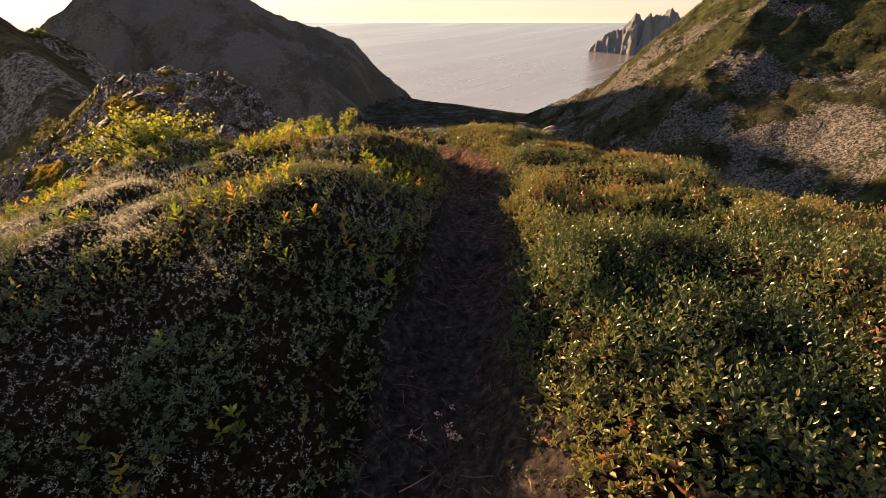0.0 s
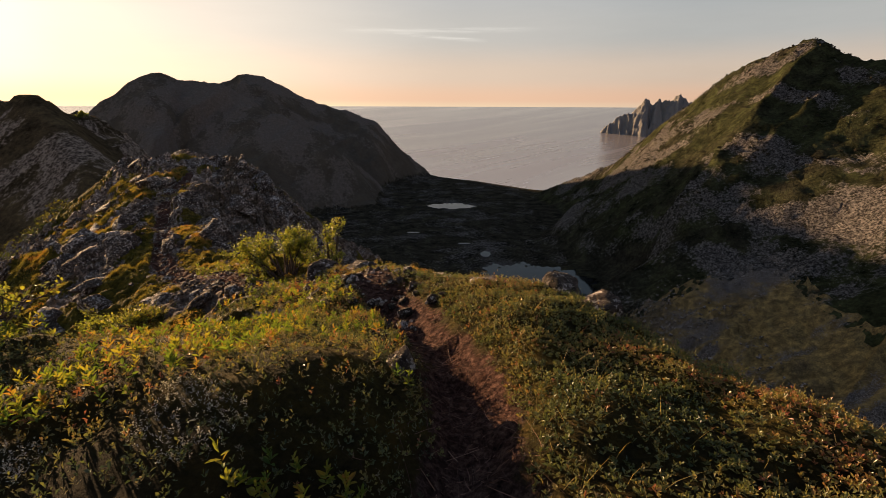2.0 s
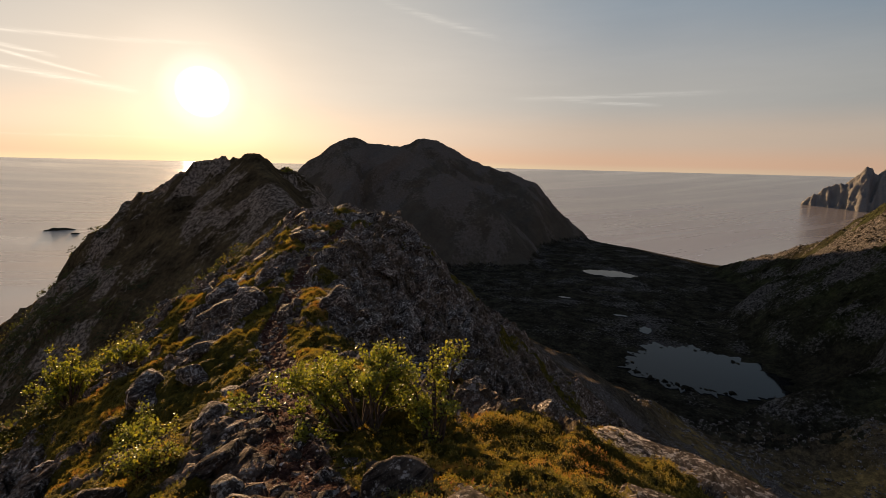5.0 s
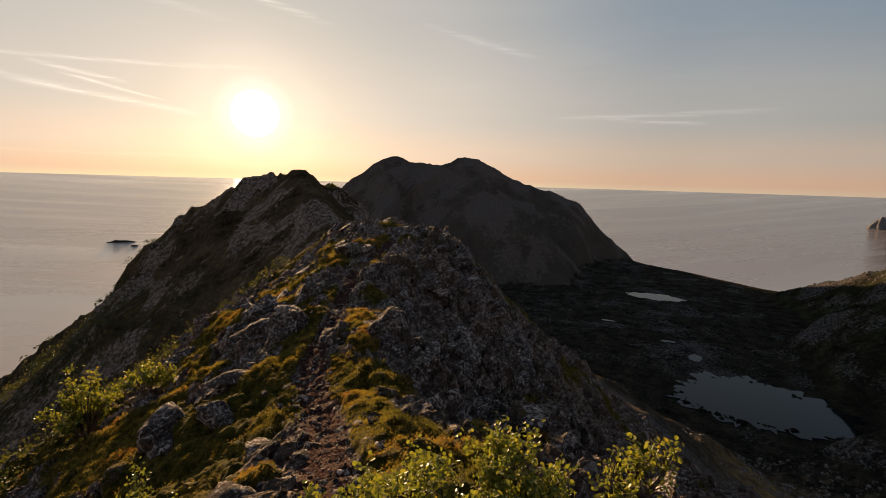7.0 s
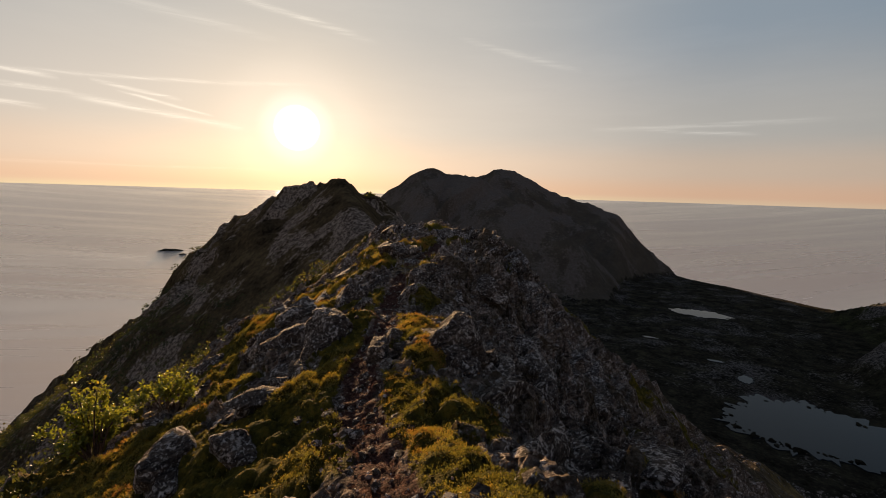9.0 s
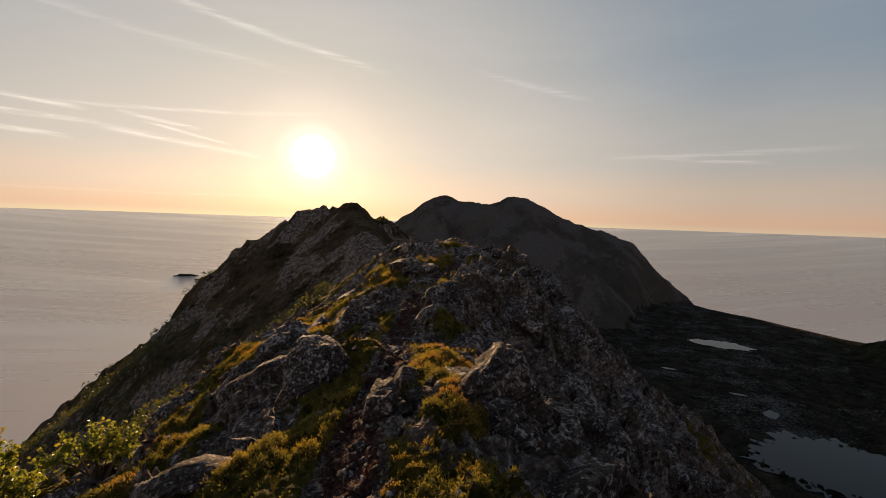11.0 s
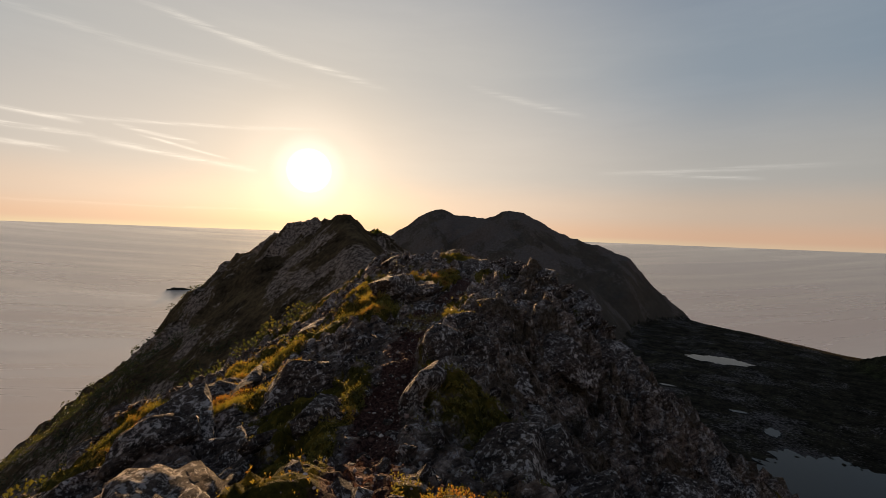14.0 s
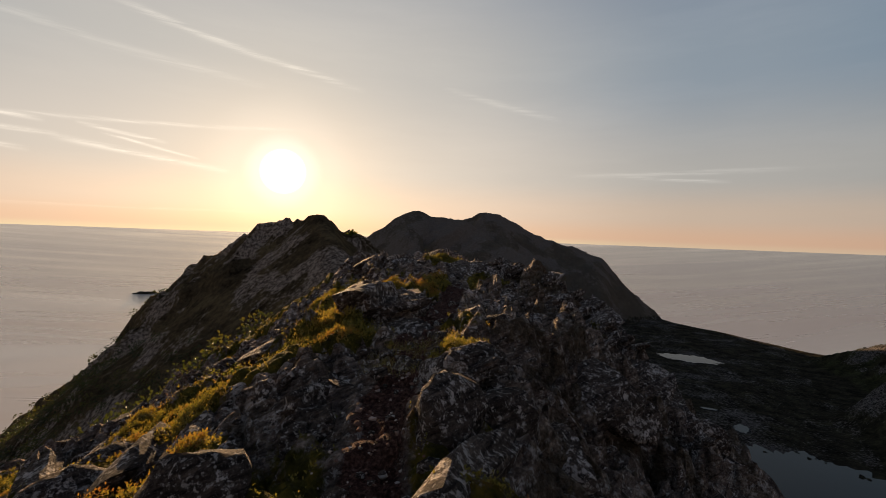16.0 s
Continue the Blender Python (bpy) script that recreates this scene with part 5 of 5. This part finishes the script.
# long slabs that lie along the path: middle, turn, and half-lengths
LEDGES = [(-9.75, 17.25, -3.35, 20, 0.20, 0.34, 0.34), (-9.35, 17.75, -3.45, 65, 0.22, 0.42, 0.3), (-11.9, 30.9, -5.6, 20, 0.8, 1.3, 0.9), (0.35, 12.9, -3.1, 62, 0.9, 1.5, 0.30)]
SLABS = [(-14.6, 20.7, 0.4, 0.8), (-17.9, 22.9, 0.5, 0.7), (-12.2, 27.6, 0.9, 0.5), (-12.0, 31.4, 1.2, 0.6), (-14.2, 29.5, 0.6, 0.6), (-15.4, 26.4, 0.5, 0.6),
         (-2.65, 9.05, 0.16, 0.6), (-3.3, 9.1, 0.17, 0.6), (-2.75, 8.5, 0.2, 0.5), (-5.45, 9.4, 0.25, 0.6), (-1.3, 9.2, 0.3, 0.5), (0.15, 11.0, 0.42, 0.3), (-2.0, 9.4, 0.28, 0.6),
         (-6.1, 11.4, 0.4, 0.5), (-11.7, 14.3, 0.75, 0.7), (1.25, 6.9, 0.3, 0.6), (1.45, 6.3, 0.24, 0.6), (-0.42, 5.85, 0.07, 0.8), (-0.15, 5.15, 0.18, 0.4), (-1.25, 7.0, 0.12, 0.4),
         (0.35, 8.5, 0.36, 0.6), (0.75, 8.1, 0.28, 0.6), (1.45, 7.9, 0.32, 0.6)]


def build_boulders():
    meshes = [boulder_mesh(k, 5 if k < 1 else 4) for k in range(6)]
    for mesh in meshes:
        mesh.materials.append(MAT_STONE)
    rng = np.random.default_rng(8)
    for k, (x, y, r, tall, *middle) in enumerate(BOULDERS + SLABS):
        z = float(near_land(np.array([x]), np.array([y]))[0][0])
        z = z - (0.38 if r > 0.3 else -0.05) * r * tall if not middle else middle[0]
        ob = new("boulder" if r > 0.3 else "stone", meshes[k % 3 if r > 0.5 else 3 + k % 3])
        ob.matrix_world = pose(x, y, z, rng.uniform(-12, 12), rng.uniform(-12, 12), rng.uniform(0, 360)) @ Matrix.Diagonal((r, r * rng.uniform(0.75, 1.0), r * tall, 1))
        if r > 0.7:
            tagged(ob, "large dark boulder blotched with pale lichen on the ridge", "boulder", "ridge boulders")
        elif r > 0.3:
            tagged(ob, "angular grey rock half sunk in the ridge", "boulder", "ridge boulders")
        else:
            tagged(ob, "grey stone lying beside the trodden path", "stone", "path stones")


def build_ledges():
    shapes = [boulder_mesh(60 + k, 4, True) for k in range(3)]
    for mesh in shapes:
        mesh.materials.append(MAT_STONE)
    rng = np.random.default_rng(18)
    for k, (x, y, z, turn, a, b, c) in enumerate(LEDGES):
        ob = new("rock_slab", shapes[k % 3])
        ob.matrix_world = pose(x, y, z, rng.uniform(-6, 6), rng.uniform(-14, 4), turn) @ Matrix.Diagonal((a * 1.3, b * 1.3, c * 1.3, 1))
        tagged(ob, "long dark rock slab with a sharp edge along the path", "rock", "rock slabs")


def build_rubble():
    """Gravel on the path, loose stones on the crags, twigs and needles underfoot."""
    rng = np.random.default_rng(9)
    bm = bmesh.new()
    bmesh.ops.create_icosphere(bm, subdivisions=1, radius=1.0)
    ball = np.array([v.co[:] for v in bm.verts])
    faces = np.array([[v.index for v in f.verts] for f in bm.faces])
    bm.free()

    def stones(name, p, size, label, category, mat=MAT_STONE):
        n = len(p)
        shape = ball[None] * rng.uniform(0.55, 1.0, (n, 1, 3)) * (1, 1, 0.7) + rng.normal(0, 0.13, (n, len(ball), 3))
        ang = rng.uniform(0, 6.28, n)
        c, s = np.cos(ang)[:, None], np.sin(ang)[:, None]
        shape = np.stack([shape[..., 0] * c - shape[..., 1] * s, shape[..., 0] * s + shape[..., 1] * c, shape[..., 2]], -1)
        verts = p[:, None] + shape * size[:, None, None] + (0, 0, 1) * (size * 0.2)[:, None, None]
        f = (np.arange(n)[:, None, None] * len(ball) + faces[None]).reshape(-1, 3)
        return stuff(name, raw_mesh(name, verts.reshape(-1, 3), f, False), mat, label, category)

    at = rng.uniform(13.5, 40, 3400)
    k = (at / 0.2).astype(int).clip(0, len(TRAIL) - 1)
    x, y = TRAIL[k, 0] + rng.normal(0, 0.28, len(k)), TRAIL[k, 1] + rng.normal(0, 0.28, len(k))
    p, *_ = on_ground(x, y)
    stones("gravel", p, rng.uniform(0.006, 0.02, len(p)) * (1 + 2.2 * rng.uniform(0, 1, len(p)) ** 8), "loose grey and red-brown gravel on the path", "gravel", MAT_GRAVEL)
    at = np.r_[rng.uniform(13.0, 18.5, 260), rng.uniform(18.5, 40, 420)]
    k = (at / 0.2).astype(int).clip(0, len(TRAIL) - 1)
    x, y = TRAIL[k, 0] + rng.normal(0, 0.42, len(k)), TRAIL[k, 1] + rng.normal(0, 0.42, len(k))
    p, *_ = on_ground(x, y)
    stones("path_stones", p - (0, 0, 0.01), 0.03 + 0.11 * rng.uniform(0, 1, len(p)) ** 2.5, "flat grey stones bedded in the trodden path", "stones")
    c, s = math.cos(TURN), math.sin(TURN)
    v, u = rng.uniform(-8, 7, 4200), 9 + 33 * rng.uniform(0, 1, 4200) ** 1.2
    x, y = v * c - u * s, v * s + u * c
    p, tread, moss, heath = on_ground(x, y)
    keep = (moss < 0.45) & (heath < 0.2)
    p = p[keep]
    stones("rubble", p, 0.02 + 0.15 * rng.uniform(0, 1, len(p)) ** 5, "broken grey rubble lying on the crags", "rubble")
    x, y = rng.uniform(8, 190, 14000), rng.uniform(30, 330, 14000)
    z = lie(x, y)
    keep = (z < -14) & (rng.uniform(size=len(x)) < 0.30 + 0.9 * fbm(x * 0.6, y * 1.6, 22, 5, 304, 0.6))
    p = np.stack([x, y, z], 1)[keep]
    far_off = np.hypot(p[:, 0], p[:, 1])
    stones("scree", p, (0.15 + 0.9 * rng.uniform(0, 1, len(p)) ** 4) * np.interp(far_off, [30, 150, 350], [0.5, 0.9, 1.5]), "grey boulder scree strewn over the head of the valley", "scree")
    x, y = rng.uniform(30, 190, 11000), rng.uniform(150, 340, 11000)
    z = lie(x, y)
    keep = (z < -60) & (rng.uniform(size=len(x)) < 0.30 + 1.1 * fbm(x * 0.5 + y * 0.5, (x - y) * 1.2, 16, 5, 307, 0.6))
    p = np.stack([x, y, z], 1)[keep]
    stones("scree", p, 0.35 + 1.5 * rng.uniform(0, 1, len(p)) ** 3.5, "pale boulders strewn over the valley side below the ridge", "scree")
    x, y = rng.uniform(170, 470, 15000), rng.uniform(400, 860, 15000)
    z = lie(x, y)
    keep = (np.abs(z - right_land(x, y)) < 6) & (rng.uniform(size=len(x)) < 0.45 + 0.9 * fbm(x * 0.5 + y * 0.4, (y - x) * 0.12, 14, 5, 301, 0.6))
    p = np.stack([x, y, z], 1)[keep][:4600]
    stones("scree", p, 0.5 + 1.7 * rng.uniform(0, 1, len(p)) ** 3, "dark boulder scree on the mountain across the valley", "scree", MAT_FAR)
    at = 5.5 + 22 * rng.uniform(0, 1, 9000) ** 1.3
    k = (at / 0.2).astype(int).clip(0, len(TRAIL) - 1)
    x, y = TRAIL[k, 0] + rng.normal(0, 0.22, len(k)), TRAIL[k, 1] + rng.normal(0, 0.22, len(k))
    p, *_ = on_ground(x, y)
    n = len(p)
    lie_flat = np.stack([rng.normal(0, 1, n), rng.normal(0, 1, n), rng.uniform(0.0, 0.25, n)], 1)
    mesh = blade_mesh("litter", p + (0, 0, 0.006), lie_flat, 0.02 + 0.16 * rng.uniform(0, 1, n) ** 3, rng.uniform(0.002, 0.006, n), rng.uniform(0, 1, n) ** 1.5, rng)
    stuff("path_litter", mesh, MAT_LITTER, "brown twigs, roots and needles on the bare path", "litter")


def build_blocks():
    """Broken blocks standing out of the crags, and slabs that dip to the seaward side."""
    rng = np.random.default_rng(12)
    c, s = math.cos(TURN), math.sin(TURN)
    for name, count, most, detail, slab in (("rock_blocks", 2400, 300, 3, False), ("rock_slabs", 5200, 560, 3, True)):
        forms = []
        for m in [boulder_mesh((50 if slab else 40) + k, detail, slab) for k in range(6)]:
            co = np.empty(len(m.vertices) * 3, np.float32)
            m.vertices.foreach_get("co", co)
            forms.append(co.reshape(-1, 3))
            tri = np.array([f.vertices[:] for f in m.polygons])
        v, u = rng.uniform(-8.5, 8, count), 8 + 36 * rng.uniform(0, 1, count) ** 1.1
        x, y = v * c - u * s, v * s + u * c
        p, tread, moss, heath = on_ground(x, y)
        ts, tv = trail(x, y)
        keep = (moss < 0.42) & (heath < 0.15) & (np.abs(tv) > (0.6 if slab else 0.75)) & (rng.uniform(size=count) < 0.2 + 0.8 * smooth(-0.1, 0.15, fbm(x, y, 3.0, 3, 197 if slab else 195)))
        keep &= (u > 15.5) | (tv < 0.3)
        keep &= ~((tv > 0) & (tv < 1.4) & (u < 25))
        p = p[keep][:most]
        size = (0.14 + 0.50 * rng.uniform(0, 1, len(p)) ** 2.0) * (1.25 if slab else 0.9)
        verts = []
        for q, r in zip(p, size):
            if slab:
                turn = np.array(pose(0, 0, 0, rng.normal(0, 12), -28 + rng.normal(0, 14), 30 + rng.normal(0, 20)).to_3x3())
                form = forms[rng.integers(0, 6)] * (rng.uniform(0.6, 1.1), rng.uniform(0.8, 1.9), rng.uniform(0.25, 0.6))
            else:
                turn = np.array(pose(0, 0, 0, rng.uniform(-40, 40), rng.uniform(-40, 40), rng.uniform(0, 360)).to_3x3())
                form = forms[rng.integers(0, 6)] * rng.uniform(0.6, 1.25, 3)
            verts.append(q + (form @ turn.T) * r - (0, 0, (0.22 if slab else 0.35) * r))
        faces = (np.arange(len(p))[:, None, None] * len(forms[0]) + tri[None]).reshape(-1, 3)
        stuff(name, raw_mesh(name, np.vstack(verts), faces, False), MAT_STONE, "tilted dark slabs and blocks of rock breaking out of the crags", "rocks")


def build_scrub():
    """Birch scrub on the steep seaward slopes, finer-leaved close by."""
    rng = np.random.default_rng(10)
    for name, count, x0, x1, y0, y1, per, leaf in (("near", 2400, -62, -13, -8, 62, 64, (0.13, 0.25)), ("flank", 3600, -150, -40, 12, 95, 66, (0.18, 0.34)), ("far", 9000, -240, -20, -30, 125, 34, (0.28, 0.5))):
        x, y = rng.uniform(x0, x1, count), rng.uniform(y0, y1, count)
        z = lie(x, y)
        d = np.hypot(x + 8, y - 14)
        r, s, v = nearest(RIDGE, 0.5, x, y)
        patch = fbm(x, y, 25, 4, 190)
        if name == "near":
            keep = (v < -8.5) & (v > -34) & (d < 48) & (rng.uniform(size=count) < 0.55 + 0.9 * patch)
        elif name == "flank":
            keep = (v < -14) & (z > -85) & (d > 46) & (rng.uniform(size=count) < (0.35 + 1.1 * patch) * smooth(-16, -34, z + 8 * patch))
        else:
            keep = (v < -13) & ~((x > -150) & (x < -40) & (y > 12) & (y < 95)) & (z > -150) & ((d > 46) | (v < -33)) & (rng.uniform(size=count) < np.clip(0.3 + 1.2 * patch, 0, 1) * np.interp(d, [15, 60, 220], [1.0, 0.8, 0.5]))
            keep &= ~((np.hypot(x + 98, y - 107) < 55) & (z > -22)) & ~((np.abs(nearest(PEAK, 1.0, x, y)[2]) < 9) & (z > -60))
        p = np.stack([x, y, z], 1)[keep]
        d = d[keep]
        n = len(p)
        size = rng.uniform(0.5, 1.3, n) * np.interp(d, [15, 60, 200], [0.6, 1.0, 1.5])
        ball = unit(rng.normal(size=(n, per, 3))) * rng.uniform(0.35, 1.0, (n, per, 1)) ** 0.5
        lumps = 1 + 0.5 * fbm(ball[..., 0] * 2 + np.arange(n)[:, None] * 7, ball[..., 1] * 2 + ball[..., 2], 0.9, 2, 196)
        base = p[:, None] + (ball * lumps[..., None] * (1, 1, 0.75) + (0, 0, 0.5)) * size[:, None, None]
        axis = ball + rng.normal(0, 0.5, ball.shape) + (0, 0, 0.3)
        long = (rng.uniform(*leaf, (n, per)) * (size[:, None] ** 0.5 if name == "near" else size[:, None])).ravel()
        # one random tint a clump, higher towards its top
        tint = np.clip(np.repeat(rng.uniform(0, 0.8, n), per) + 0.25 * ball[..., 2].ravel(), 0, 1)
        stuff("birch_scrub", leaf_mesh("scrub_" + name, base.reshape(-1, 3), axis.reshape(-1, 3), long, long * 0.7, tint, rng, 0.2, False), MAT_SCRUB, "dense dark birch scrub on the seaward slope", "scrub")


def build_flower(x, y):
    """A dried flower head on thin stalks at the edge of the path."""
    rng = np.random.default_rng(14)
    p, *_ = on_ground(np.array([x]), np.array([y]))
    holder = new("dried_flower")
    holder.location = p[0]
    tagged(holder, "dried pink flower on thin stalks beside the path", "flower")
    tips = []
    for k in range(9):
        tip = np.array([rng.normal(0, 0.045), rng.normal(0, 0.045), rng.uniform(0.10, 0.20)])
        t = np.linspace(0, 1, 4)[:, None]
        part("stalk", raw_mesh("stalk", *tube(tip * t + np.array([0, 0, 0.02]) * np.sin(3 * t), np.linspace(0.0018, 0.001, 4), 4)), MAT_BARK, holder)
        tips.append(tip)
    base = np.repeat(np.array(tips), 9, 0) + rng.normal(0, 0.007, (81, 3))
    axis = rng.normal(0, 1, (81, 3)) + (0, 0, 0.6)
    for k in range(9):
        s = slice(9 * k, 9 * k + 9)
        part("flower_head", leaf_mesh("petals", base[s], axis[s], rng.uniform(0.010, 0.018, 9), rng.uniform(0.005, 0.009, 9), rng.uniform(0, 1, 9), rng), MAT_PETAL, holder, "pale pink dry petals")


MAT_PETAL = leaf_material("dry_petals", [(0.0, (0.30, 0.14, 0.13)), (1.0, (0.62, 0.42, 0.38))], 0.7, 0.4)
build_heath()
build_cushions()
build_flower(0.02, 1.18)
build_bushes()
build_boulders()
build_ledges()
build_tarn_stones()
build_rubble()
build_blocks()
build_scrub()
